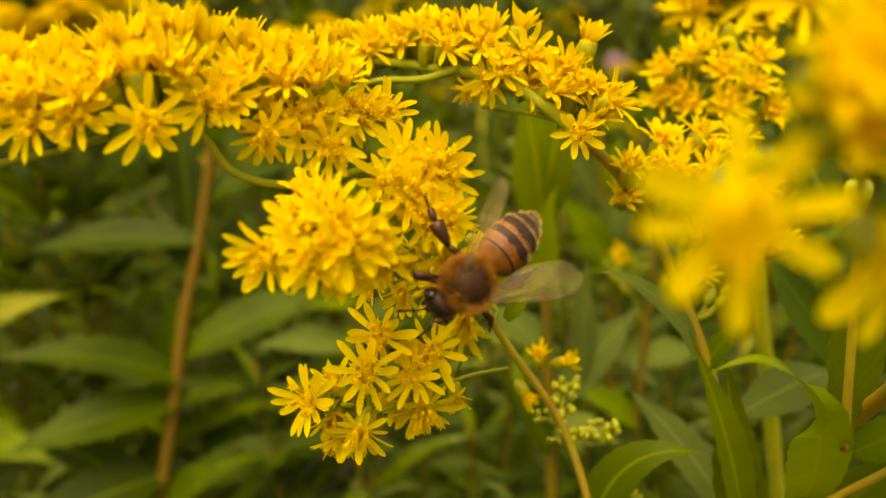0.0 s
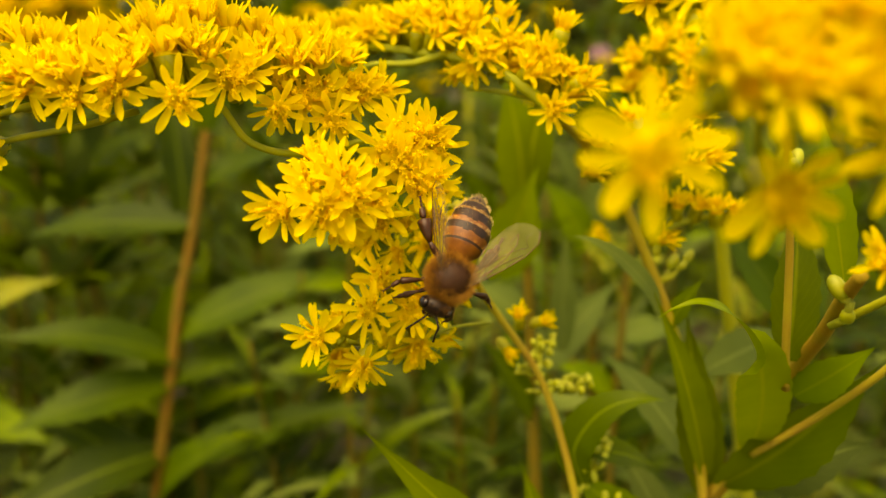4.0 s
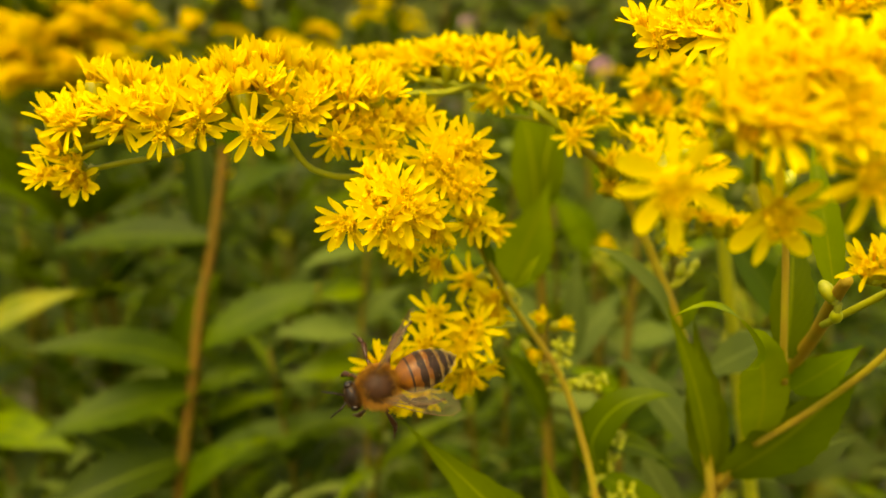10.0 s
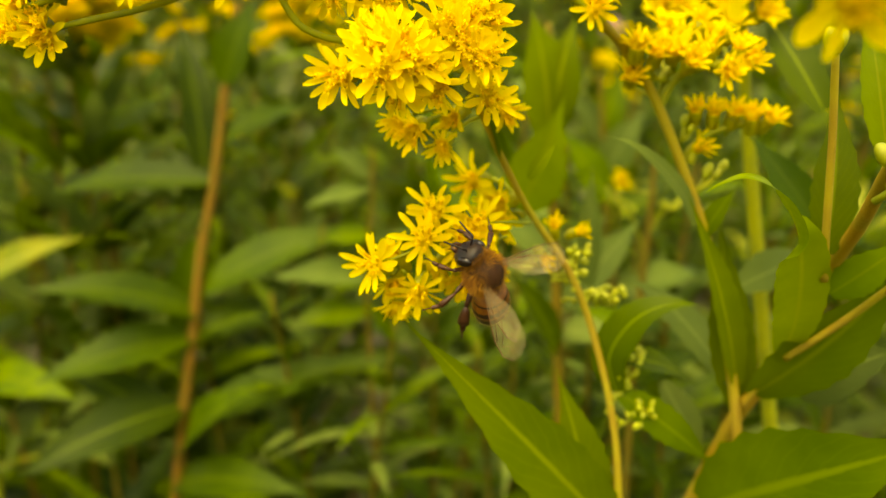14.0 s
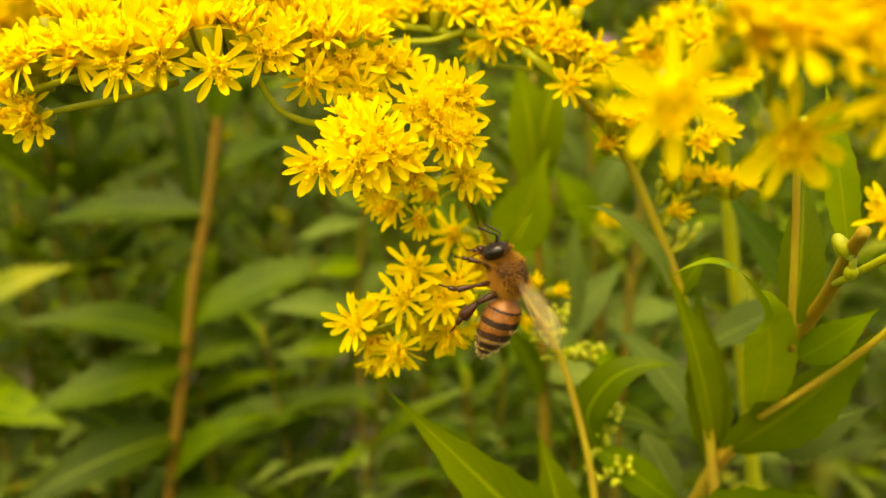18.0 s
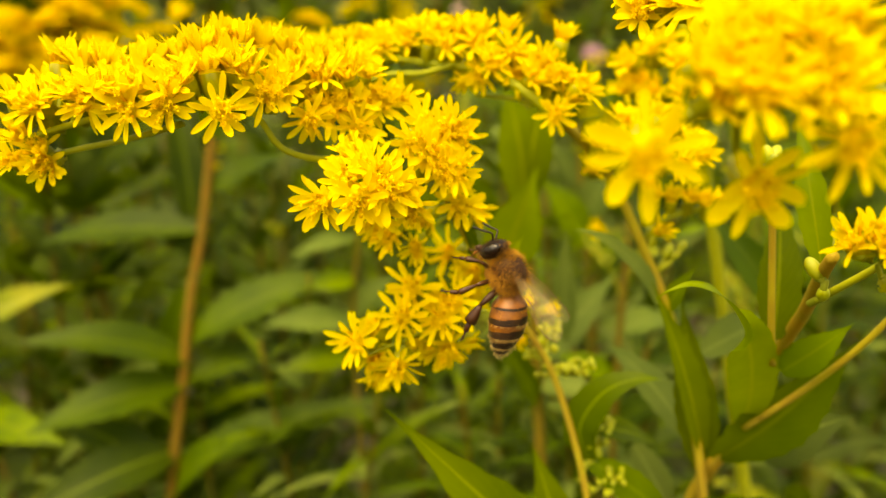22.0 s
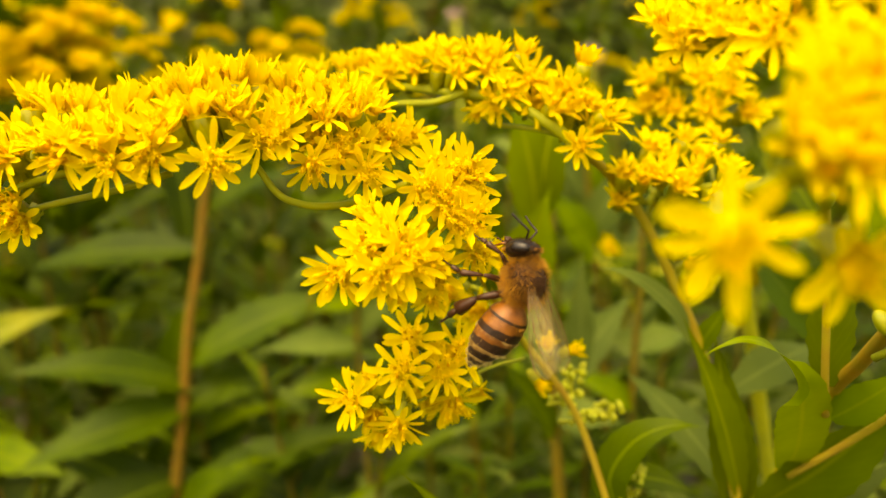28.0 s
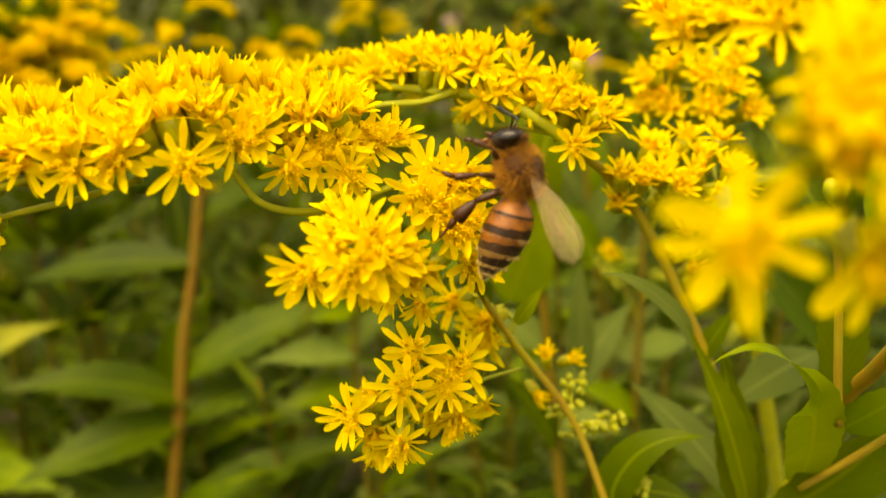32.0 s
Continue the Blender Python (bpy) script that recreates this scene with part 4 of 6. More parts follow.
    heads_on(root, bend, path, (0.25, -0.9, 0.2), 1.0, 0.85, 6, True, "bend")
    inner = [(-5.3, 66.5, -15.2), (-8.8, 69.6, -19.1), (-6.8, 68.4, -19.8), (-3.8, 68.9, -21.5), (0.9, 72.6, -15.3), (3.5, 73.9, -18.3), (-2.5, 72.8, -18.8)]
    heads_on(root, inner, path, (-0.3, -0.8, -0.35), 0.9, 0.6, 7)
    # the lower spray
    b3 = twig(root, [at(p) for p in ((7.0, 76.0, -32.2), (2.3, 70.3, -30.7), (-2.5, 67.1, -31.4), (-7.1, 65.9, -32.8), (-10.4, 65.6, -34.0))], 0.00021, 0.0002)
    lower = [(-11.2, 63.6, -31.8), (-5.8, 63.7, -29.1), (-6.3, 63.2, -34.8), (-4.8, 66.4, -26.6), (-1.5, 65.4, -30.1), (0.2, 66.8, -28.3), (-0.6, 66.4, -34.0), (-9.2, 66.4, -35.0)]
    heads_on(root, lower, b3, (-0.18, -1.0, -0.05), 1.06, 0.86, 8, True, "lower")
    under = [(-9.4, 67.7, -32.0), (-3.9, 68.3, -33.2), (-8.7, 67.2, -37.6), (-1.9, 69.7, -35.4)]
    heads_on(root, under, b3, (-0.3, -0.6, -0.3), 0.95, 0.6, 11, False, "lower")
    near_stem = [(-0.0, 79.6, -25.8), (3.7, 80.9, -28.8), (3.5, 81.2, -31.3)]
    heads_on(root, near_stem, path, (-0.15, -1.0, 0.1), 1.12, 0.85, 9, True, "lower")
    heads_on(root, [(2.4, 71.4, -35.2)], b3, (0.1, -0.9, -0.5), 0.72, 0.8, 10, True, "lower")
    # buds and opening heads to the right of the stem
    buds(root, [(11.0, 82.9, -41.8), (14.0, 84.8, -42.1), (15.1, 86.5, -39.5), (15.7, 86.7, -38.8)], 1)
    buds(root, [(12.9, 83.2, -44.6), (16.8, 85.0, -45.2), (18.0, 85.1, -44.5)], 2)
    buds(root, [(13.8, 82.7, -43.1), (19.5, 86.9, -46.6), (20.5, 88.2, -45.7), (20.9, 88.4, -45.0)], 3)
    buds(root, [(19.0, 81.1, -60.9), (22.0, 83.2, -56.7), (22.8, 83.8, -54.4), (23.4, 84.1, -53.2)], 4)
    buds(root, [(19.7, 80.4, -63.2), (24.0, 81.9, -61.4), (24.8, 82.1, -60.6)], 5)
    young_head(root, (11.9, 87.6, -35.6), (-0.1, -0.3, 1), 71)
    young_head(root, (15.3, 88.3, -36.5), (0.8, -0.4, 0.4), 72)
    young_head(root, (10.0, 83.7, -38.9), (0.5, -0.6, -0.5), 73)
    # leaves
    set_leaf(root, at((21.3, 78.3, -79.0)), at((-8.7, 67.9, -41.2)), 0.0092, (-0.2, -1, 0.75), M_LEAFB, 0.05, 0.22, 81, label="broad green leaf with a light midrib")
    set_leaf(root, at((18.1, 80.7, -77.9)), at((12.0, 82.8, -54.6)), 0.0070, (0.2, -1, 0.2), M_LEAFB, 0.05, 0.3, 82)
    curved_leaf(root, [at(p) for p in ((20.6, 82.5, -58.1), (19.2, 82.0, -52.7), (21.7, 81.0, -47.2), (25.9, 80.0, -44.4), (31.2, 79.0, -44.1))], 0.0052, [(-0.6, -1, 0.3), (-0.35, -0.9, 0.6), (-0.1, -0.7, 0.9), (0, -0.6, 1)], M_LEAF, 0.15, 83)
    set_leaf(root, at((31.0, 95.0, -62.8)), at((38.0, 92.0, -77.2)), 0.0055, (0.2, -1, 0.7), M_LEAFP, 0.1, 0.2, 88)
    set_leaf(root, at((20.2, 83.1, -53.2)), at((33.7, 87.4, -59.7)), 0.0045, (0, -0.5, 1), M_LEAF, 0.2, 0.2, 84)
    set_leaf(root, at((20.8, 82.8, -58.3)), at((36.1, 84.4, -71.1)), 0.0050, (0, -0.9, 0.6), M_LEAF, 0.1, 0.2, 85)
    set_leaf(root, at((6.7, 76.0, -26.7)), at((9.9, 74.0, -21.4)), 0.0018, (-0.3, -1, 0.3), M_LEAFB, 0.1, 0.3, 86, seg=10)
    set_leaf(root, at((3.9, 78.2, -25.2)), at((0.7, 74.2, -17.3)), 0.0016, (0.5, -1, 0.2), M_LEAF, 0.1, 0.3, 87, seg=8)
    return root


main_plant()
thin_plant()


# ---- the goldenrod arching behind it ----
def second_plant():
    root = plant("blooming goldenrod whose spray arches behind the visited one", None)
    stem = [at(p) for p in ((40.3, 82.8, -76.8), (38.4, 85.3, -59.7), (35.8, 86.4, -47.8), (33.2, 87.0, -37.9), (28.9, 86.6, -27.8), (23.6, 85.3, -17.5), (18.7, 82.8, -11.4), (14.7, 79.6, -8.0))]
    foot = Vector((stem[0].x + 0.05, stem[0].y + 0.08, 0))
    path = twig(root, stem, 0.0008, 0.0006, M_RUDDY, "stem", "green stem turning ochre lower down", foot)
    arch = [at(p) for p in ((15.3, 78.0, -8.5), (10.5, 79.1, -4.5), (5.6, 82.0, -1.9), (-1.0, 85.5, -0.8), (-8.1, 90.0, 0.0), (-17.5, 95.4, 0.2))]
    p1 = twig(root, arch, 0.0008, 0.0004)
    twig(root, [at(p) for p in ((14.4, 78.5, -6.6), (9.5, 81.0, -5.4), (4.4, 84.3, -4.9))], 0.0004, 0.0003)
    twig(root, [at(p) for p in ((1.7, 83.4, -0.8), (-2.4, 85.3, -2.0), (-7.4, 87.4, -2.2), (-11.2, 90.2, -3.5))], 0.0005, 0.0003)
    up = [(-20.8, 98.0, 1.9), (-17.4, 95.8, 1.7), (-13.9, 94.8, 2.1), (-11.1, 92.8, 2.6), (-8.0, 90.7, 2.5), (-5.4, 89.7, 3.1), (-2.9, 87.7, 3.5), (-0.1, 85.6, 3.5), (2.5, 84.4, 3.1), (4.8, 83.2, 2.7), (8.1, 82.3, 3.4), (15.1, 80.7, 2.0), (-1.6, 85.2, 1.9)]
    heads_on(root, up, p1, (0.0, -0.35, 0.9), 1.0, 0.35, 21)
    fr = [(-8.4, 89.4, 1.4), (-4.7, 87.4, 2.0), (0.4, 83.0, 1.6), (4.3, 81.9, 1.7), (6.1, 80.2, -0.9), (8.8, 80.5, 0.6), (11.4, 78.6, -2.6), (12.7, 80.1, -0.5), (17.3, 78.2, -3.8), (13.6, 76.4, -7.0), (9.5, 80.8, -2.3), (15.2, 79.6, -2.5), (4.9, 82.0, -1.9)]
    heads_on(root, fr, p1, (0.1, -0.9, 0.1), 1.0, 0.8, 22, True)
    fill = [(-12.8, 94.6, 1.2), (-6.6, 91.4, 1.3), (-2.9, 89.4, 1.9), (1.9, 86.0, 1.1), (7.6, 83.9, 1.6), (10.4, 82.2, -0.8), (13.4, 80.4, -3.4), (16.4, 80.3, -3.5), (15.8, 78.8, -5.4)]
    heads_on(root, fill, p1, (0.0, -0.6, 0.6), 1.0, 0.5, 27)
    heads_on(root, [(2.9, 83.8, -3.0), (-11.1, 91.0, -0.6)], p1, (-0.1, -0.7, -0.5), 0.85, 0.7, 23)
    # its lower side sprays
    b2 = twig(root, [at(p) for p in ((24.7, 85.9, -19.0), (26.3, 84.8, -15.3), (29.3, 83.1, -13.8), (33.2, 82.2, -13.1))], 0.0006, 0.0004)
    right = [(20.2, 81.8, -11.2), (22.9, 82.6, -12.1), (25.1, 82.7, -11.7), (26.9, 81.2, -13.1), (29.3, 82.6, -11.7), (30.9, 79.9, -14.1), (33.2, 82.7, -11.4), (33.9, 81.2, -13.1), (26.8, 85.1, -10.3), (31.1, 85.1, -10.0), (25.2, 87.5, -8.9), (30.0, 88.7, -8.2), (34.4, 88.6, -8.6), (20.2, 83.9, -14.9)]
    heads_on(root, right, b2, (0.2, -0.6, 0.5), 0.95, 0.55, 24)
    b4 = twig(root, [at(p) for p in ((29.7, 86.9, -26.7), (30.9, 86.8, -23.3), (34.0, 86.1, -21.7), (40.0, 86.3, -21.0))], 0.0006, 0.0004)
    heads_on(root, [(29.5, 85.8, -19.4), (31.8, 85.6, -19.8), (34.4, 85.6, -19.9), (36.8, 85.4, -20.4), (39.2, 85.3, -20.6), (30.5, 86.5, -24.4)], b4, (0.1, -0.4, 0.7), 0.85, 0.5, 25)
    bud_pair(root, (30.5, 86.9, -30.6), [(32.4, 87.6, -27.8), (34.5, 87.8, -27.2), (33.3, 86.5, -28.1)], 0.0009)
    bud_pair(root, (28.2, 86.7, -23.6), [(28.3, 86.4, -20.9), (29.1, 86.1, -22.0)], 0.0007)
    bud_pair(root, (23.9, 85.9, -19.0), [(25.5, 86.0, -14.6), (24.5, 84.8, -15.3)], 0.0007)
    # leaves
    curved_leaf(root, [at(p) for p in ((31.1, 86.7, -35.4), (28.6, 84.9, -30.6), (24.0, 82.0, -25.9), (19.7, 79.7, -23.0), (15.8, 77.0, -21.6))], 0.0027, [(0.4, -0.9, 0.4), (0.3, -0.8, 0.6), (0.3, -0.7, 0.8)], M_LEAFP, 0.12, 91)
    set_leaf(root, at((38.9, 85.5, -58.9)), at((28.7, 82.8, -30.6)), 0.0050, (0.35, -1, 0.3), M_LEAFB, -0.03, 0.35, 92)
    set_leaf(root, at((40.4, 88.0, -64.0)), at((35.2, 89.0, -34.5)), 0.0062, (-0.3, -1, 0.25), M_LEAFB, -0.06, 0.3, 96)
    set_leaf(root, at((32.2, 87.2, -37.2)), at((36.0, 85.2, -29.2)), 0.0028, (-0.5, -0.7, 0.4), M_LEAF, 0.05, 0.3, 93)
    set_leaf(root, at((39.1, 87.4, -59.7)), at((29.4, 113.5, -51.2)), 0.006, (0, -0.7, 0.8), M_LEAFG, 0.15, 0.2, 94)
    set_leaf(root, at((42.7, 98.6, -48.5)), at((63.7, 113.9, -48.4)), 0.007, (0, -0.7, 0.8), M_LEAFG, 0.15, 0.2, 95)


second_plant()


# ---- the strong brown stem at the side ----
def side_plant():
    root = plant("goldenrod with a stout brown branching stem and broad leaves", None)
    stem = [at(p) for p in ((37.8, 94.0, -82.1), (40.3, 88.0, -65.2), (44.0, 83.0, -53.4), (42.8, 73.0, -37.9), (40.2, 63.0, -29.1), (36.2, 53.0, -21.7), (33.9, 47.0, -17.7))]
    foot = Vector((stem[0].x - 0.02, stem[0].y + 0.05, 0))
    twig(root, stem, 0.00125, 0.00055, M_OCHRE, "stem", "stout ochre-brown stem", foot)
    twig(root, [at(p) for p in ((39.8, 85.0, -62.0), (41.4, 82.0, -54.6), (42.0, 80.0, -48.8))], 0.0005, 0.0003, M_RUDDY)
    twig(root, [at(p) for p in ((38.8, 66.0, -36.4), (37.2, 64.0, -30.6), (35.4, 62.0, -20.0), (33.5, 60.0, -11.3))], 0.00044, 0.00036, M_RUDDY)
    twig(root, [at(p) for p in ((41.6, 78.0, -51.2), (44.7, 74.0, -45.7), (46.8, 70.0, -40.5), (48.9, 66.0, -34.8), (51.0, 62.0, -28.0))], 0.0005, 0.0004, M_RUDDY)
    bud_pair(root, (33.5, 60.0, -11.3), [(33.1, 60.0, -10.5), (34.1, 60.5, -10.4), (33.4, 59.5, -10.9)], 0.0010)
    bud_pair(root, (35.2, 50.2, -21.0), [(34.4, 51.0, -20.0), (35.6, 51.0, -22.6)], 0.0009)
    # leaves
    curved_leaf(root, [at(p) for p in ((41.8, 79.0, -50.8), (39.3, 72.0, -43.4), (35.6, 65.0, -34.7), (31.3, 59.0, -28.1), (27.6, 56.0, -24.0), (24.4, 55.0, -22.5), (22.0, 55.0, -23.1), (20.6, 55.0, -24.0))], 0.0058, [(-0.2, -1, 0.15), (-0.25, -1, 0.1), (-0.3, -1, 0.2), (-0.4, -0.8, 0.6), (-0.2, -0.3, 1), (-0.1, -0.25, 1)], M_LEAFB, 0.12, 101, "green leaf with its tip curling over")
    set_leaf(root, at((36.1, 86.0, -79.3)), at((52.1, 58.0, -51.2)), 0.0145, (-0.15, -0.9, 0.7), M_LEAF, 0.04, 0.22, 103)
    set_leaf(root, at((40.7, 84.0, -59.5)), at((52.5, 70.0, -33.9)), 0.0092, (0.15, -1, 0.45), M_LEAF3, 0.02, 0.22, 105)
    set_leaf(root, at((43.0, 72.0, -40.1)), at((48.4, 66.0, -31.2)), 0.0045, (-0.2, -1, 0.5), M_LEAF, 0.1, 0.2, 106)
    set_leaf(root, at((39.6, 68.0, -33.9)), at((40.4, 72.0, -15.7)), 0.0052, (-0.1, -1, 0.1), M_LEAF3, 0.0, 0.25, 107)
    set_leaf(root, at((39.1, 58.0, -22.3)), at((37.5, 64.0, -5.6)), 0.0032, (-0.4, -1, 0.2), M_LEAF3, 0.02, 0.3, 108)
    set_leaf(root, at((53.6, 100.0, -21.1)), at((46.3, 112.0, -5.0)), 0.0060, (-0.3, -1, 0.5), M_LEAF, 0.05, 0.3, 109)
    set_leaf(root, at((54.4, 95.0, -40.2)), at((41.8, 100.0, -23.6)), 0.0058, (-0.2, -1, 0.5), M_LEAF2, 0.05, 0.3, 111)
    set_leaf(root, at((49.2, 88.0, -61.0)), at((59.0, 80.0, -50.5)), 0.0085, (0.0, -0.8, 0.9), M_LEAFG, 0.12, 0.2, 110)
    b = twig(root, [at(p) for p in ((36.5, 55.0, -25.0), (39.7, 48.3, -18.7), (37.0, 43.6, -16.3), (32.9, 41.6, -16.3))], 0.0004, 0.0003)
    heads_on(root, [(32.6, 41.9, -15.1), (34.4, 42.0, -14.6), (35.0, 40.8, -15.3), (36.4, 40.0, -18.6), (38.9, 42.6, -16.1)], b, (-0.2, -0.7, 0.2), 0.85, 0.6, 45)


side_plant()


# ---- the spray nearest to the camera ----
def near_plant():
    root = plant("tall yellow goldenrod whose spray bends over the others", None)
    arch = [at(p) for p in ((11.9, 30.4, -4.0), (13.9, 29.4, -3.5), (17.0, 29.6, -2.5), (21.0, 30.7, -2.0), (26.3, 31.5, -2.4), (36.2, 35.3, -11.5), (42.9, 35.7, -33.8))]
    foot = Vector((arch[-1].x + 0.02, arch[-1].y + 0.03, 0))
    p1 = twig(root, arch[::-1], 0.0012, 0.0003, M_STEM, "stem", "", foot)
    heads_on(root, [(10.1, 25.2, -5.2)], p1, (-0.1, -2.2, -0.2), 1.1, 0.9, 51, True, rays=8)
    heads_on(root, [(18.3, 29.0, -7.8)], p1, (0.0, -3.0, 0.1), 1.1, 0.9, 54, True, rays=9)
    mass = [(14.0, 27.1, -0.4), (16.1, 28.4, 0.8), (16.6, 26.2, -1.7), (17.4, 30.9, 2.5), (18.4, 28.0, 1.4), (19.1, 26.7, -1.7), (19.9, 31.1, 3.8), (20.1, 27.5, 1.7), (20.4, 27.0, -0.2), (21.3, 26.6, -2.0), (22.7, 28.7, 2.4), (15.1, 27.7, -2.1), (22.6, 25.8, -4.9), (22.7, 28.1, 0.1)]
    heads_on(root, mass, p1, (0.0, -0.8, 0.35), 1.0, 0.75, 52, True)
    back = [(21.8, 47.6, 3.9), (20.3, 49.9, 4.4), (18.7, 52.1, 5.0), (24.1, 47.9, 5.0), (24.6, 42.0, 6.4), (26.4, 39.8, 5.8), (17.3, 53.8, 3.7), (16.5, 56.3, 5.3), (19.9, 54.7, 7.1), (21.8, 50.5, 7.2), (24.1, 46.5, 7.7), (28.4, 39.9, 6.6)]
    b2 = twig(root, [at(p) for p in ((26.5, 34.0, -0.7), (25.4, 41.1, 2.7), (22.7, 49.5, 3.0), (17.5, 55.8, 3.3))], 0.0006, 0.0004)
    heads_on(root, back, b2, (0.0, -0.7, 0.5), 1.0, 0.7, 53)
    haze = [(35.7, 111.5, 0.5), (32.0, 111.1, -1.3), (39.6, 108.9, -1.3), (43.0, 106.2, 0.4), (31.6, 112.1, -5.5), (35.7, 109.9, -5.9), (39.7, 106.6, -6.2), (42.1, 105.3, -3.0), (39.1, 115.0, 2.3), (34.1, 111.4, -4.1), (45.6, 106.4, -6.7), (43.5, 115.6, 5.1), (47.3, 116.0, 6.9), (36.5, 118.5, 8.0)]
    root2 = plant("goldenrod top in full bloom among other sprays", None)
    st = [at(p) for p in ((57.9, 120.7, -64.0), (48.8, 114.4, -28.1), (43.5, 110.3, -7.8), (42.5, 115.1, 3.2))]
    p2 = twig(root2, st, 0.0014, 0.0006, M_STEM, "stem", "", Vector((st[0].x + 0.05, st[0].y + 0.05, 0)))
    heads_on(root2, haze, p2, (0.0, -0.6, 0.6), 1.25, 0.65, 55)


near_plant()


# ---- the honeybee ----
M_AMBER = mat("amber_cuticle", (0.22, 0.072, 0.008), 0.4, scale=900, color2=(0.13, 0.040, 0.006), spec=0.4, per_object=0.0, bump=0.2, bump_scale=6000)
M_BLACK = mat("dark_cuticle", (0.018, 0.008, 0.004), 0.42, scale=900, spec=0.3, color2=(0.008, 0.005, 0.004), per_object=0.0, bump=0.2, bump_scale=6000)
M_BAND = mat("band_cuticle", (0.034, 0.014, 0.006), 0.45, scale=900, spec=0.3, color2=(0.018, 0.008, 0.004), per_object=0.0, bump=0.2, bump_scale=6000)
M_EYE = mat("bee_eye", (0.012, 0.006, 0.004), 0.22, scale=2000, spec=0.4, per_object=0.0, bump=0.15, bump_scale=9000)
M_LEG = mat("bee_leg", (0.050, 0.016, 0.005), 0.38, scale=1500, spec=0.3, per_object=0.1)
M_POLLEN = mat("pollen_load", (0.20, 0.045, 0.012), 0.6, scale=3000, per_object=0.0, bump=0.5, bump_scale=6000)
M_HAIR = mat("bee_hair", (0.52, 0.255, 0.042), 0.6, scale=700, translucent=0.35, color2=(0.27, 0.11, 0.018), spec=0.2, per_object=0.3)
M_SKIN = mat("thorax_cuticle", (0.050, 0.019, 0.006), 0.5, scale=900, spec=0.2, color2=(0.030, 0.012, 0.005), per_object=0.0, bump=0.3, bump_scale=6000)
M_TAN = mat("tan_cuticle", (0.23, 0.115, 0.028), 0.65, scale=900, color2=(0.15, 0.065, 0.014), spec=0.3, per_object=0.0, bump=0.4, bump_scale=9000)
M_DOWN = mat("dark_down", (0.075, 0.027, 0.007), 0.6, scale=700, translucent=0.2, color2=(0.05, 0.02, 0.007), spec=0.2, per_object=0.3)
M_PALE = mat("pale_hair", (0.68, 0.50, 0.20), 0.6, scale=700, translucent=0.3, spec=0.3, per_object=0.2)
M_VEIN = mat("wing_vein", (0.13, 0.052, 0.014), 0.45, scale=900, per_object=0.0)


def wing_mat():
    m = bpy.data.materials.new("wing_membrane")
    m.use_nodes = True
    n, l = m.node_tree.nodes, m.node_tree.links
    b = n["Principled BSDF"]
    b.inputs["Base Color"].default_value = (0.70, 0.56, 0.28, 1)
    b.inputs["Roughness"].default_value = 0.22
    b.inputs["Specular IOR Level"].default_value = 0.8
    tr = n.new("ShaderNodeBsdfTransparent")
    tr.inputs[0].default_value = (0.99, 0.975, 0.93, 1)
    mx = n.new("ShaderNodeMixShader")
    t = n.new("ShaderNodeTexNoise")
    t.inputs["Scale"].default_value = 700
    mr = n.new("ShaderNodeMapRange")
    mr.inputs[3].default_value, mr.inputs[4].default_value = 0.045, 0.16
    l.new(t.outputs[0], mr.inputs[0])
    l.new(mr.outputs[0], mx.inputs[0])
    bp = n.new("ShaderNodeBump")
    bp.inputs["Strength"].default_value = 0.3
    bp.inputs["Distance"].default_value = 0.0002
    l.new(t.outputs[0], bp.inputs["Height"])
    l.new(bp.outputs[0], b.inputs["Normal"])
    l.new(tr.outputs[0], mx.inputs[1])
    l.new(b.outputs[0], mx.inputs[2])
    l.new(mx.outputs[0], n["Material Output"].inputs[0])
    return m


M_WING = wing_mat()
MM = 0.00095


def mm_bm(bm):
    bmesh.ops.scale(bm, vec=(MM,) * 3, verts=bm.verts)
    return bm


def hair_mesh(name, spots, length, material, seed, lay=(-0.4, 0, 0), thick=0.012):
    """Fine hairs, one sliver each, growing from (place, normal) in millimetres."""
    rnd = random.Random(seed)
    verts, faces = [], []
    for p, n in spots:
        d = (n + Vector(lay) + Vector((rnd.gauss(0, 0.25), rnd.gauss(0, 0.25), rnd.gauss(0, 0.25)))).normalized()
        w = d.orthogonal().normalized()
        w = (Matrix.Rotation(rnd.uniform(0, 6.28), 3, d) @ w) * thick
        L = length * rnd.uniform(0.6, 1.25)
        o = len(verts)
        verts += [(p - w) * MM, (p + w) * MM, (p + d * L * 0.6 + w * 0.6) * MM, (p + d * L + Vector(lay) * 0.15 * L) * MM]
        faces += [(o, o + 1, o + 2), (o, o + 2, o + 3)]
    me = bpy.data.meshes.new(name)
    me.from_pydata(verts, [], faces)
    me.materials.append(material)
    return me


def on_ball(center, r, squash, count, seed, keep=None):
    rnd = random.Random(seed)
    out = []
    c = Vector(center)
    while len(out) < count:
        d = Vector((rnd.gauss(0, 1), rnd.gauss(0, 1), rnd.gauss(0, 1))).normalized()
        if keep and not keep(d):
            continue
        p = c + Vector((d.x * r * squash[0], d.y * r * squash[1], d.z * r * squash[2]))
        n = Vector((d.x / squash[0], d.y / squash[1], d.z / squash[2])).normalized()
        out.append((p * 1.0, n))
    return out


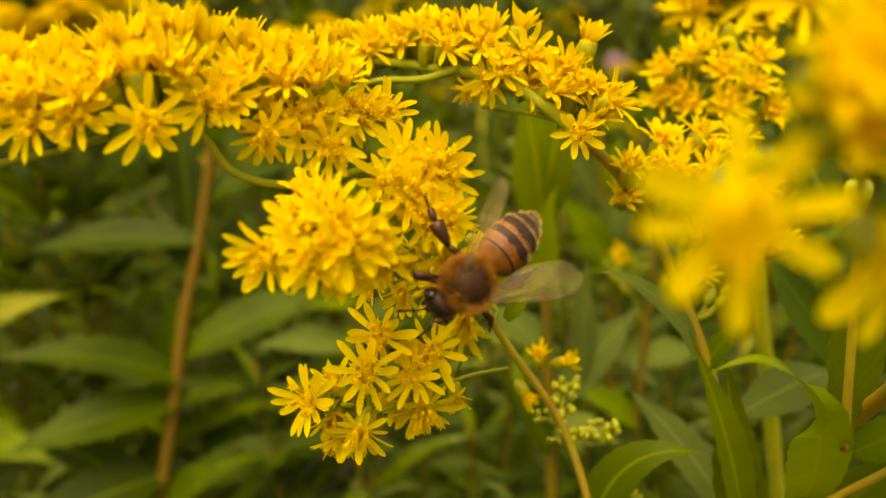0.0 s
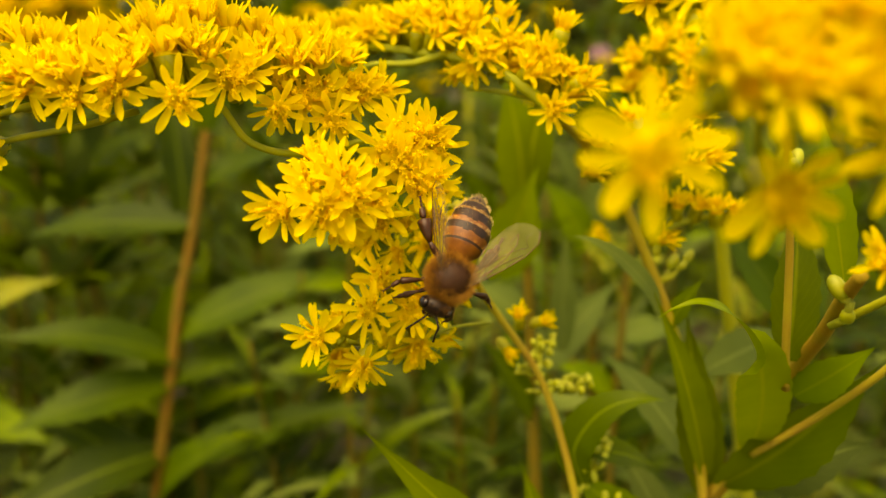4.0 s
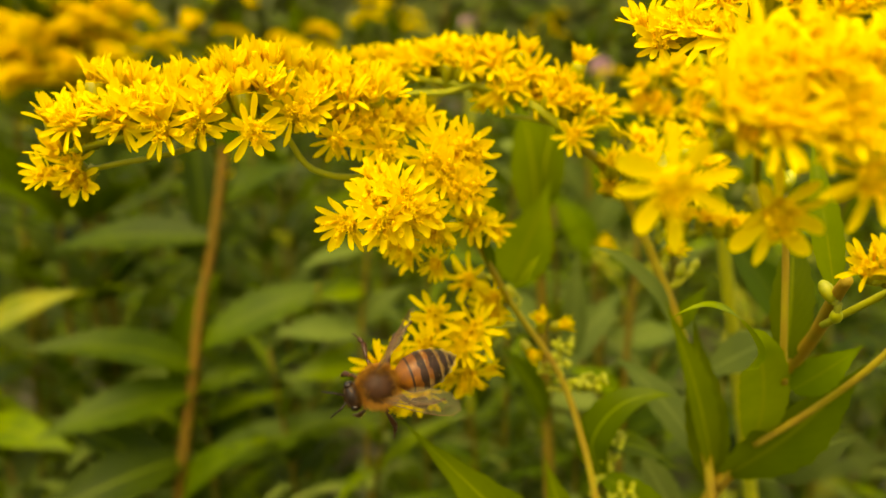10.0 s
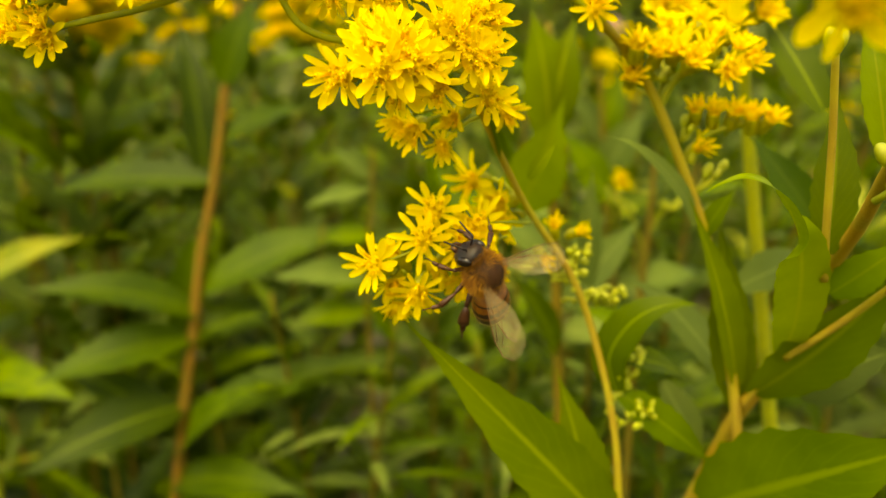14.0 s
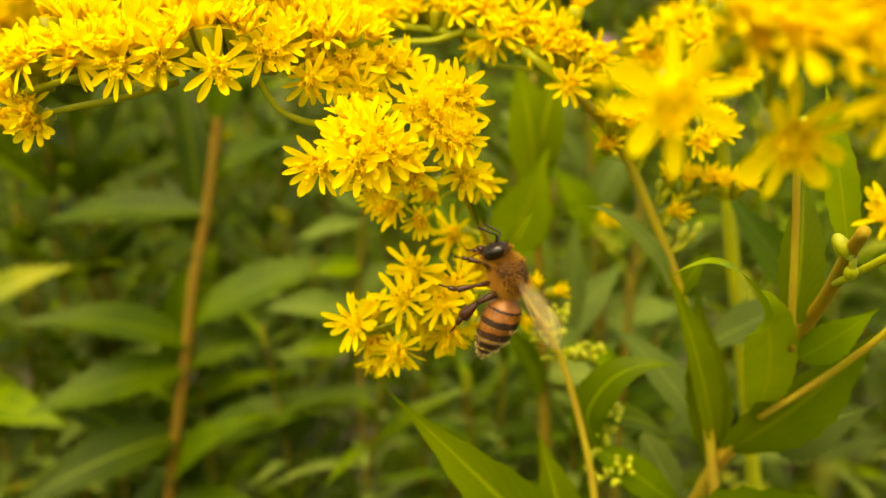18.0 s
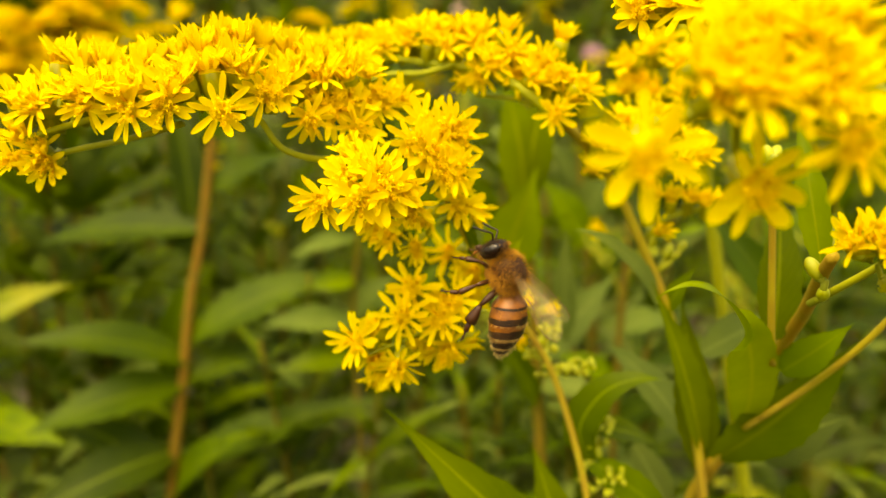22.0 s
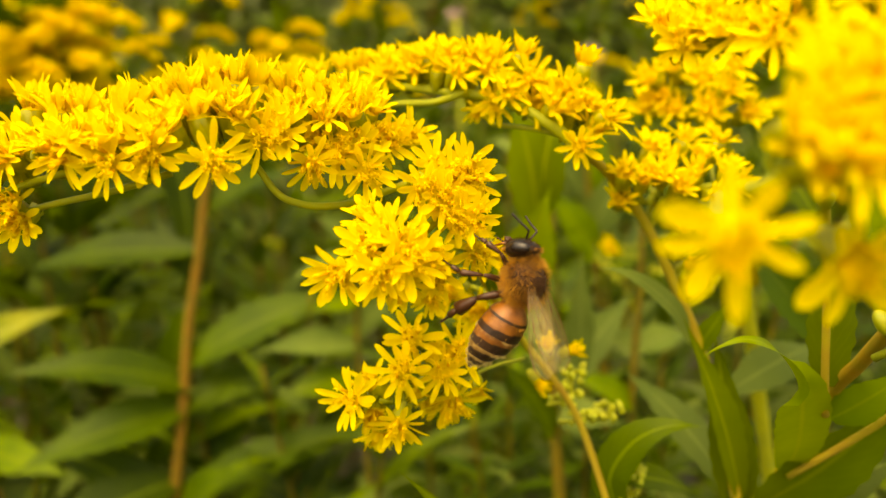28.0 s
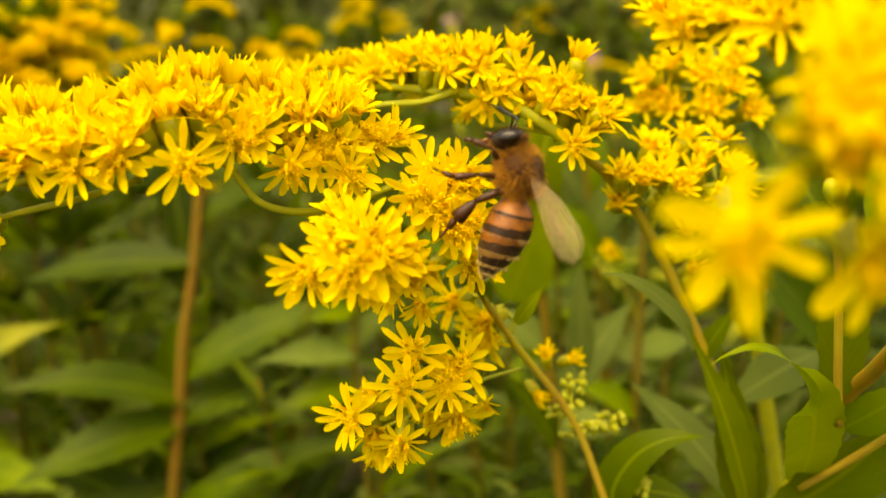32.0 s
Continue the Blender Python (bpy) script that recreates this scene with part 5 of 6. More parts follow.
def wing(parent, side, fore):
    """A thin veined membrane that points back along -X from its hinge, side +1 to the bee's left."""
    bm = bmesh.new()
    if fore:
        top = [(0, 0.15), (1.5, 0.45), (4, 0.75), (6.3, 0.9), (8.0, 0.6), (8.8, -0.3)]
        bot = [(0, -0.2), (1.5, -0.7), (3.5, -1.6), (5.5, -2.3), (7.3, -2.2), (8.5, -1.3), (8.8, -0.3)]
    else:
        top = [(0, 0.1), (2, 0.35), (4, 0.4), (5.6, 0.2), (6.4, -0.4)]
        bot = [(0, -0.2), (1.2, -0.9), (3, -1.7), (4.8, -1.7), (6, -1.1), (6.4, -0.4)]
    tp, bp = smooth_path([(x, y, 0) for x, y in top], 5), smooth_path([(x, y, 0) for x, y in bot], 5)
    n = 18
    rows = []
    for i in range(n + 1):
        f = i / n
        a, b = tp[round(f * (len(tp) - 1))], bp[round(f * (len(bp) - 1))]
        ring = []
        for j in range(5):
            q = a.lerp(b, j / 4)
            ring.append(bm.verts.new((-q.x, side * q.y, 0.05 * math.sin(q.x * 1.6 + j) + 0.04 * q.x)))
        rows.append(ring)
    for i in range(n):
        for j in range(4):
            bm.faces.new((rows[i][j], rows[i + 1][j], rows[i + 1][j + 1], rows[i][j + 1]))
    name = "forewing" if fore else "hindwing"
    ob = part(name, mm_bm(bm), M_WING, parent)
    vb = bmesh.new()

    def vein(pts, r):
        tube(vb, [(-x, side * y, 0.045 * x + 0.03 + 0.05 * math.sin(x * 1.6 + 1)) for x, y in pts], r * 0.62, 4)

    vein(top, 0.075)
    vein([(0, 0), (2, 0.1), (4, 0.2), (6.2, 0.65)] if fore else [(0, 0), (2, -0.3), (4.2, -0.5)], 0.055)
    if fore:
        vein([(0, -0.05), (2.2, -0.35), (4.0, -0.45), (5.6, -0.2), (7.0, 0.35)], 0.042)
        vein([(0, -0.1), (1.8, -0.7), (4.2, -1.5)], 0.042)
        vein([(2.2, -0.35), (2.6, -1.0)], 0.034)
        vein([(4.0, -0.45), (4.4, -1.3), (5.8, -1.6)], 0.034)
        vein([(5.6, -0.2), (5.9, -1.0), (7.0, -1.3)], 0.034)
        vein([(4.0, 0.2), (4.2, -0.45)], 0.034)
        vein([(7.0, 0.35), (7.2, -0.4), (8.0, -0.6)], 0.034)
    else:
        vein([(0, -0.1), (1.6, -0.8), (3.2, -1.3)], 0.025)
        vein([(2, -0.3), (2.4, -1.0)], 0.02)
    part("venation", mm_bm(vb), M_VEIN, ob)
    return ob


def leg(parent, name, hip, knee, ankle, toe, thick, load=False):
    """Hip, knee, ankle and toe in millimetres; thigh, shin and foot are parts of the leg."""
    hip, knee, ankle, toe = (Vector(p) for p in (hip, knee, ankle, toe))
    root = bmesh.new()
    ball(root, (0, 0, 0), 0.42 * thick, (1, 1, 1), 5, 8)
    lg = part(name, mm_bm(root), M_LEG, parent, "", Matrix.Translation(hip * MM))
    bm = bmesh.new()
    k, a, t = knee - hip, ankle - hip, toe - hip
    tube(bm, [Vector((0, 0, 0)), k * 0.3, k * 0.7, k], [0.25 * thick, 0.34 * thick, 0.30 * thick, 0.20 * thick], 8)
    part("thigh", mm_bm(bm), M_LEG, lg)
    bm = bmesh.new()
    wide = 1.5 if load else 1.0
    tube(bm, [k, k.lerp(a, 0.25), k.lerp(a, 0.6), k.lerp(a, 0.93), a], [0.17 * thick, 0.25 * thick * wide, 0.36 * thick * wide, 0.42 * thick * wide, 0.18 * thick], 8)
    part("shin", mm_bm(bm), M_LEG, lg)
    bm = bmesh.new()
    d = (t - a)
    tube(bm, [a, a + d * 0.1, a + d * 0.45, a + d * 0.5], [0.14 * thick, 0.30 * thick, 0.27 * thick, 0.13 * thick], 7)
    for j in range(3):
        s = 0.5 + 0.16 * j
        tube(bm, [a + d * s, a + d * (s + 0.13), a + d * (s + 0.16)], [0.08 * thick, 0.13 * thick, 0.07 * thick], 6)
    for s in (-1, 1):
        w = d.orthogonal().normalized() * 0.22 * s
        tube(bm, [a + d * 0.98, t + w, t + w * 1.2 + d.normalized() * 0.1], [0.05, 0.04, 0.02], 4)
    part("foot", mm_bm(bm), M_LEG, lg)
    spots = []
    rnd = random.Random(len(name))
    for _ in range(130):
        f = rnd.random()
        q = k * f if rnd.random() < 0.4 else k.lerp(a, f)
        n = Vector((rnd.gauss(0, 1), rnd.gauss(0, 1), rnd.gauss(0, 1))).normalized()
        spots.append((q + n * 0.2 * thick, n))
    part("leg_hairs", hair_mesh("leg_hairs", spots, 0.32, M_HAIR, 5), None, lg)
    if load:
        bm = bmesh.new()
        c = k.lerp(a, 0.7)
        turn = (a - k).to_track_quat('Z', 'Y').to_matrix()
        ball(bm, c + Vector((0.1, 0.0, -0.05)), 0.62, (0.8, 0.7, 1.35), 7, 10, 0, turn)
        for v in bm.verts:
            v.co += 0.07 * noise.noise_vector(v.co * 3)
        part("pollen_load", mm_bm(bm), M_POLLEN, lg, "packed dark red pollen")
    return lg


def abdomen_radius(x):
    t = -x
    prof = [(-0.5, 0.7), (0.2, 1.35), (1.0, 1.95), (2.2, 2.22), (3.4, 2.2), (4.6, 1.95), (5.6, 1.5), (6.5, 0.92), (7.1, 0.45), (7.4, 0.12)]
    return float(np.interp(t, [p[0] for p in prof], [p[1] for p in prof]))


def abdomen_mid(x):
    t = max(0.0, -x)
    return -0.35 - 0.018 * t * t


def honeybee():
    bee = tagged(new("honeybee", None), "honeybee with amber and black bands and a furry brown thorax", "bee")
    # abdomen: overlapping plates, amber in front and dark behind
    ab = bmesh.new()
    tube(ab, [(x, 0, abdomen_mid(x)) for x in (0.5, -1, -3, -5, -6.6)], [0.6, 1.6, 2.0, 1.5, 0.4], 14)
    abd = part("abdomen", mm_bm(ab), M_BLACK, bee)
    cuts = [0.4, -1.2, -2.9, -4.5, -5.8, -6.7, -7.4]
    dark = [0.10, 0.40, 0.54, 0.60, 0.70, 0.90]
    for i in range(6):
        x0, x1 = cuts[i], cuts[i + 1] - 0.12
        bm = bmesh.new()
        prev = None
        n = 14
        for j in range(n + 1):
            x = x0 + (x1 - x0) * j / n
            swell = 1.0 + 0.035 * j / n
            r = abdomen_radius(x) * swell
            ring = [bm.verts.new((x, r * math.cos(a), abdomen_mid(x) + r * 0.92 * math.sin(a))) for a in [2 * math.pi * q / 24 for q in range(24)]]
            if prev:
                for q in range(24):
                    f = bm.faces.new((prev[q], ring[q], ring[(q + 1) % 24], prev[(q + 1) % 24]))
                    f.material_index = 1 if (j / n) > 1 - dark[i] * (0.86 + 0.2 * math.sin(2 * math.pi * q / 24) + 0.22 * noise.noise((q * 0.9, i * 3.1, 0))) else 0
            prev = ring
        if i == 5:
            bm.faces.new(prev)
        seg = part("abdomen_plate", mesh_of("abdomen_plate", mm_bm(bm), [M_TAN if i > 2 else M_AMBER, M_BAND]), None, abd)
        rnd = random.Random(i)
        spots = []
        for _ in range((160, 200, 300, 340, 340, 240)[i]):
            a = rnd.uniform(0, 2 * math.pi)
            x = x0 + (x1 - x0) * (rnd.uniform(0.0, 0.16) if rnd.random() < 0.75 else rnd.random())
            r = abdomen_radius(x) * 1.01
            nrm = Vector((0, math.cos(a), math.sin(a)))
            spots.append((Vector((x, r * math.cos(a), abdomen_mid(x) + 0.92 * r * math.sin(a))), nrm))
        part("hair_band", hair_mesh("hair_band", spots, 0.32, M_PALE if i > 1 else M_HAIR, 20 + i, (-1.7, 0, 0), 0.008), None, abd)
    # thorax
    bm = bmesh.new()
    ball(bm, (2.35, 0, 0.15), 2.05, (1.02, 1.0, 0.92), 12, 18)
    th = part("thorax", mm_bm(bm), M_SKIN, bee)
    part("thorax_fur", hair_mesh("thorax_fur", on_ball((2.35, 0, 0.15), 2.05, (1.02, 1.0, 0.92), 6500, 3, lambda d: noise.random() < min(1.0, max(0.0, 1.25 - 1.75 * d.z + 1.0 * d.y * d.y * d.z + 0.9 * d.x * d.x))), 0.78, M_HAIR, 6, (-0.35, 0, 0.1), 0.010), None, th)
    part("thorax_down", hair_mesh("thorax_down", on_ball((2.35, 0, 0.15), 2.05, (1.02, 1.0, 0.92), 3200, 9), 0.34, M_DOWN, 7, (-0.5, 0, 0.1)), None, th)
    bm = bmesh.new()
    ball(bm, (0.95, 0, 0.75), 0.75, (0.7, 1.4, 0.6), 7, 12)
    part("scutellum", mm_bm(bm), M_SKIN, th)
    # head
    hc = (5.25, 0, -0.40)
    bm = bmesh.new()
    ball(bm, hc, 1.5, (0.66, 1.1, 1.08), 10, 16)
    hd = part("head", mm_bm(bm), M_BLACK, bee)
    part("face_fur", hair_mesh("face_fur", on_ball(hc, 1.5, (0.66, 1.1, 1.08), 900, 4, lambda d: abs(d.y) < 0.6), 0.34, M_DOWN, 8, (0.1, 0, 0.2)), None, hd)
    part("head_fur", hair_mesh("head_fur", on_ball(hc, 1.5, (0.66, 1.1, 1.08), 700, 14, lambda d: d.x < 0.25 and abs(d.y) < 0.75), 0.5, M_HAIR, 18, (-0.2, 0, 0.3)), None, hd)
    for s in (-1, 1):
        bm = bmesh.new()
        ball(bm, (5.38, 1.26 * s, -0.1), 0.92, (0.66, 0.54, 1.12), 9, 12)
        part("compound_eye", mm_bm(bm), M_EYE, hd)
        bm = bmesh.new()
        tube(bm, smooth_path([(6.05, 0.35 * s, 0.0), (6.75, 0.75 * s, 0.40), (7.05, 0.95 * s, 0.45), (7.7, 1.2 * s, -0.3), (8.4, 1.5 * s, -1.0)], 4), 0.11, 6)
        part("antenna", mm_bm(bm), M_BLACK, hd)
        bm = bmesh.new()
        tube(bm, [(5.8, 0.5 * s, -1.55), (6.2, 0.35 * s, -2.0), (6.3, 0.1 * s, -2.25)], [0.22, 0.2, 0.06], 6)
        part("mandible", mm_bm(bm), M_LEG, hd)
    bm = bmesh.new()
    tube(bm, [(5.6, 0, -1.55), (5.7, 0, -2.45), (5.4, 0, -3.3)], [0.22, 0.15, 0.07], 6)
    part("tongue", mm_bm(bm), M_AMBER, hd)
    # legs
    legs = {}
    for s, side in ((1, "left"), (-1, "right")):
        legs["fore", s] = leg(bee, "foreleg", (3.6, 0.8 * s, -1.3), (4.7, 2.1 * s, -1.5), (5.6, 2.5 * s, -2.8), (6.2, 2.3 * s, -4.2), 0.8)
        legs["mid", s] = leg(bee, "middle_leg", (2.3, 1.0 * s, -1.6), (2.4, 3.3 * s, -1.6), (2.0, 5.0 * s, -2.8), (2.6, 6.4 * s, -4.0), 0.9)
        legs["hind", s] = leg(bee, "hind_leg", (1.1, 1.0 * s, -1.5), (-0.3, 2.9 * s, -1.9), (-2.3, 3.8 * s, -2.9), (-4.4, 4.3 * s, -4.0), 1.15, True)
    wings = {}
    for s in (1, -1):
        bm = bmesh.new()
        ball(bm, (0, 0, 0), 0.32, (1, 1, 0.8), 5, 8)
        wb = part("wing_base", mm_bm(bm), M_LEG, bee, "", Matrix.Translation(Vector((2.5, 1.35 * s, 1.25)) * MM))
        wing(wb, s, True)
        hw = wing(wb, s, False)
        hw.matrix_basis = pose(-0.0007, 0.0002 * s, -0.0002, 0, 0, 9 * s)
        wings[s] = wb
    return bee, wings, legs, abd


BEE, WINGS, LEGS, ABDOMEN = honeybee()

# seconds, place in mm, turn in degrees
BEE_ROWS = [
    (0, 3.69, 58.47, -16.05, -82.6, 32.9, -159.8),
    (1, 3.87, 56.05, -16.98, -75.8, 50.3, -152.7),
    (2, 1.77, 58.36, -18.87, -72.9, 44.8, -153.2),
    (3, 2.53, 58.16, -18.36, -59.4, 54.5, -139.5),
    (3.5, 2.61, 56.91, -18.50, -61.5, 55.7, -141.3),
    (5.5, 1.60, 56.39, -20.50, -60.2, 56.8, -138.0),
    (6, 1.45, 59.79, -21.51, -45.9, 39.7, -128.6),
    (6.5, -0.23, 58.73, -21.90, -53.7, 9.1, -147.5),
    (7, -2.16, 58.42, -22.11, -52.9, -6.0, -152.5),
    (7.5, -2.01, 59.27, -22.77, -54.5, -5.2, -151.2),
    (8, -4.32, 59.77, -22.93, -46.6, 4.0, -149.8),
    (9, -6.25, 55.48, -21.35, -36.3, 3.7, -172.0),
    (9.5, -6.46, 54.00, -28.22, -67.0, 13.9, -171.3),
    (10, -7.94, 54.84, -30.43, -68.9, 16.2, -169.6),
    (10.5, -9.68, 55.08, -31.65, -71.9, 14.5, -169.4),
    (11, -9.51, 55.51, -32.62, -70.6, 21.6, -166.5),
    (11.5, -5.80, 54.58, -32.50, -58.4, 52.5, -149.5),
    (12, -5.65, 52.20, -31.59, -52.0, 59.2, -144.7),
    (12.5, -3.31, 57.95, -33.24, -74.1, 27.3, -155.2),
    (13, -1.85, 58.25, -33.87, -83.6, 5.5, -153.1),
    (13.5, -1.87, 58.31, -34.15, -83.1, 1.9, -154.6),
    (14, 1.21, 59.05, -34.72, -81.3, -55.9, -143.0),
    (14.5, 1.01, 55.96, -31.00, 16.8, -84.7, 114.1),
    (16.5, 6.06, 50.37, -27.81, 64.1, -71.0, 113.2),
    (17, 5.81, 58.13, -27.95, 23.5, -71.5, 142.7),
    (17.5, 5.99, 58.44, -27.35, 14.9, -69.0, 150.0),
    (18, 5.89, 58.27, -27.17, 13.3, -68.3, 150.6),
    (19, 5.81, 57.00, -25.35, 9.0, -60.0, 157.1),
    (20, 6.48, 58.58, -25.65, 5.6, -62.2, 158.9),
    (21, 6.01, 58.38, -25.06, 5.2, -61.4, 159.8),
    (22, 6.46, 56.19, -23.47, 7.5, -64.7, 148.8),
    (22.5, 5.13, 57.36, -23.70, -42.1, -63.5, 166.6),
    (23, 4.27, 57.05, -23.19, -50.4, -48.8, 177.4),
    (23.5, 2.87, 56.86, -23.62, -55.1, -47.9, -178.9),
    (24, 2.50, 56.69, -23.55, -33.6, -70.1, 154.3),
    (25, 2.33, 54.84, -19.40, 3.1, -72.8, 120.6),
    (25.5, 1.99, 56.69, -21.24, -16.2, -72.1, 139.4),
    (26, 2.26, 54.45, -18.57, 36.1, -73.8, 100.2),
    (26.5, 3.78, 55.73, -19.25, 68.6, -75.3, 68.8),
    (28.5, 3.94, 53.13, -17.10, 85.1, -73.9, 63.9),
    (29, 4.58, 53.60, -16.55, 80.0, -74.9, 66.5),
    (30, 4.27, 55.22, -16.67, 64.4, -76.6, 74.8),
    (31, 5.37, 55.88, -12.45, 75.5, -77.6, 85.6),
    (31.5, 5.24, 56.52, -11.54, 55.6, -77.6, 105.0),
    (32, 5.21, 55.83, -8.83, 40.0, -76.2, 121.0),
]

# seconds, degrees by which the abdomen bends down at the waist
ABDOMEN_ROWS = [(0, 14), (1, 14), (2, 14), (3, 14), (3.5, 14), (5.5, 14), (6, 20), (6.5, 22), (7, 22), (7.5, 22), (8, 22), (9, 16), (9.5, 12), (10, 12), (10.5, 12), (11, 12), (11.5, 12), (12, 12), (12.5, 14), (13, 16), (13.5, 16), (14, 20), (14.5, 24), (16.5, 78), (17, 42), (17.5, 38), (18, 36), (19, 32), (20, 32), (21, 32), (22, 26), (22.5, 18), (23, 18), (23.5, 18), (24, 16), (25, 16), (25.5, 16), (26, 16), (26.5, 18), (28.5, 28), (29, 26), (30, 22), (31, 30), (31.5, 30), (32, 26)]

CLUSTER_SWAY = [(0, -0.32, -0.70), (1, 0.18, -0.36), (2, -0.32, -0.35), (3, -0.33, -0.50), (3.5, -0.34, -0.58), (5.5, -0.25, -0.52), (6, -0.35, -0.63), (7, -0.68, -0.81), (8, -0.72, -0.76), (9, -0.59, -0.79), (9.5, 0.10, -0.10), (10, 0.14, -0.08), (11, -0.07, -0.11), (12, -0.17, -0.05), (13, -0.14, 0.25), (14, -0.04, 0.16), (16.5, 0.13, 0.36), (18, -0.00, 0.31), (19, 0.14, 0.25), (20, 0.16, 0.11), (21, 0.18, 0.19), (22, 0.27, 0.18), (23, 0.27, 0.07), (24, 0.48, -0.08), (24.5, 0.91, -0.75), (25, 1.42, -1.47), (26, 0.95, -0.94), (28.5, 1.14, -1.15), (29, 1.49, -1.63), (30, 1.09, -1.52), (31, 0.36, -0.76), (32, 0.12, -0.15)]
BEND_SWAY = [(0, -0.35, -1.36), (1, -0.60, -0.78), (2, -0.67, -0.87), (3, -0.51, -1.29), (3.5, -0.44, -1.39), (5.5, -0.29, -1.34), (6, -0.15, -1.43), (7, -0.38, -1.56), (8, -0.26, -1.51), (9, -0.32, -1.44), (9.5, -0.64, -0.03), (10, -0.38, -0.07), (11, -0.51, -0.02), (12, -0.62, 0.01), (13, -0.34, 0.59), (14, 0.26, -0.66), (16.5, 0.39, -0.10), (18, 0.15, -0.20), (19, 0.19, -0.14), (20, 0.25, -0.12), (21, 0.30, -0.13), (22, 0.41, -0.17), (23, 0.26, -0.18), (24, 0.25, -0.14), (24.5, 0.25, -0.07), (25, 0.25, -0.15), (26, 0.14, -0.14), (28.5, 0.04, -0.20), (29, 0.25, -0.24), (30, 0.37, -0.70), (31, 0.63, -0.76), (32, 0.63, -0.76)]
LOWER_SWAY = [(0, -1.18, 1.66), (1, -1.31, 1.51), (2, -1.42, 1.46), (3, -0.94, 2.01), (3.5, -0.71, 2.50), (5.5, -1.17, 2.97), (6, -0.51, 2.23), (7, -0.66, 2.00), (8, -0.30, 0.88), (9, 0.95, -0.54), (9.5, 0.83, -0.74), (10, 0.70, -0.95), (11, 0.44, -1.37), (12, 0.19, -1.78), (13, -0.07, -2.20), (14, -0.03, -1.72), (16.5, -0.15, 0.01), (18, 0.12, -0.13), (19, 0.25, -0.86), (20, 0.29, -1.17), (21, 0.12, -0.42), (22, 0.29, 0.67), (23, -0.02, -0.03), (24, -0.04, -0.43), (24.5, -1.40, 1.25), (25, -1.13, 2.20), (26, -2.07, 1.23), (28.5, -1.07, 1.33), (29, -0.77, 1.03), (30, -0.67, 1.04), (31, -0.29, 0.56), (32, -0.18, 1.05)]


# seconds, left and right wing: degrees away from the body's line, lift, and each one's turn about its length
WING_ROWS = [
    (0.0, 26, 34, 12, -5, 80), (3.0, 28, 30, 12, -5, 80), (5.5, 30, 32, 12, -5, 78), (6.0, 36, 36, 14, 0, 40), (6.5, 22, 30, 10, 5, 10), (7.0, 20, 18, 6, 5, 0),
    (8.0, 14, 26, 6, 8, 0), (9.0, 0, 34, 6, 10, 0), (9.5, 24, 36, 10, 20, 70), (10.5, 26, 38, 12, 35, 80), (12.0, 26, 30, 12, 75, 80), (13.0, 36, 34, 14, 30, 70), (13.5, 36, 34, 14, 30, 70),
    (14.0, 25, 58, 12, 40, 25), (14.5, 8, 40, 10, 20, 20), (16.5, 8, 14, 16, 60, -30), (17.5, 8, 18, 8, 45, -20), (19.0, 8, 26, 8, 40, -10), (21.5, 6, 24, 8, 42, -10), (22.5, 2, 34, 8, 15, 15),
    (23.5, 4, 46, 8, 8, 20), (24.5, 2, 24, 8, 20, -10), (26.0, 2, 22, 8, 22, -15), (28.5, 4, 18, 12, 30, -30), (30.0, 2, 18, 10, 30, -30), (31.0, 6, 14, 10, 55, -30), (32.0, 8, 18, 12, 50, -30),
]


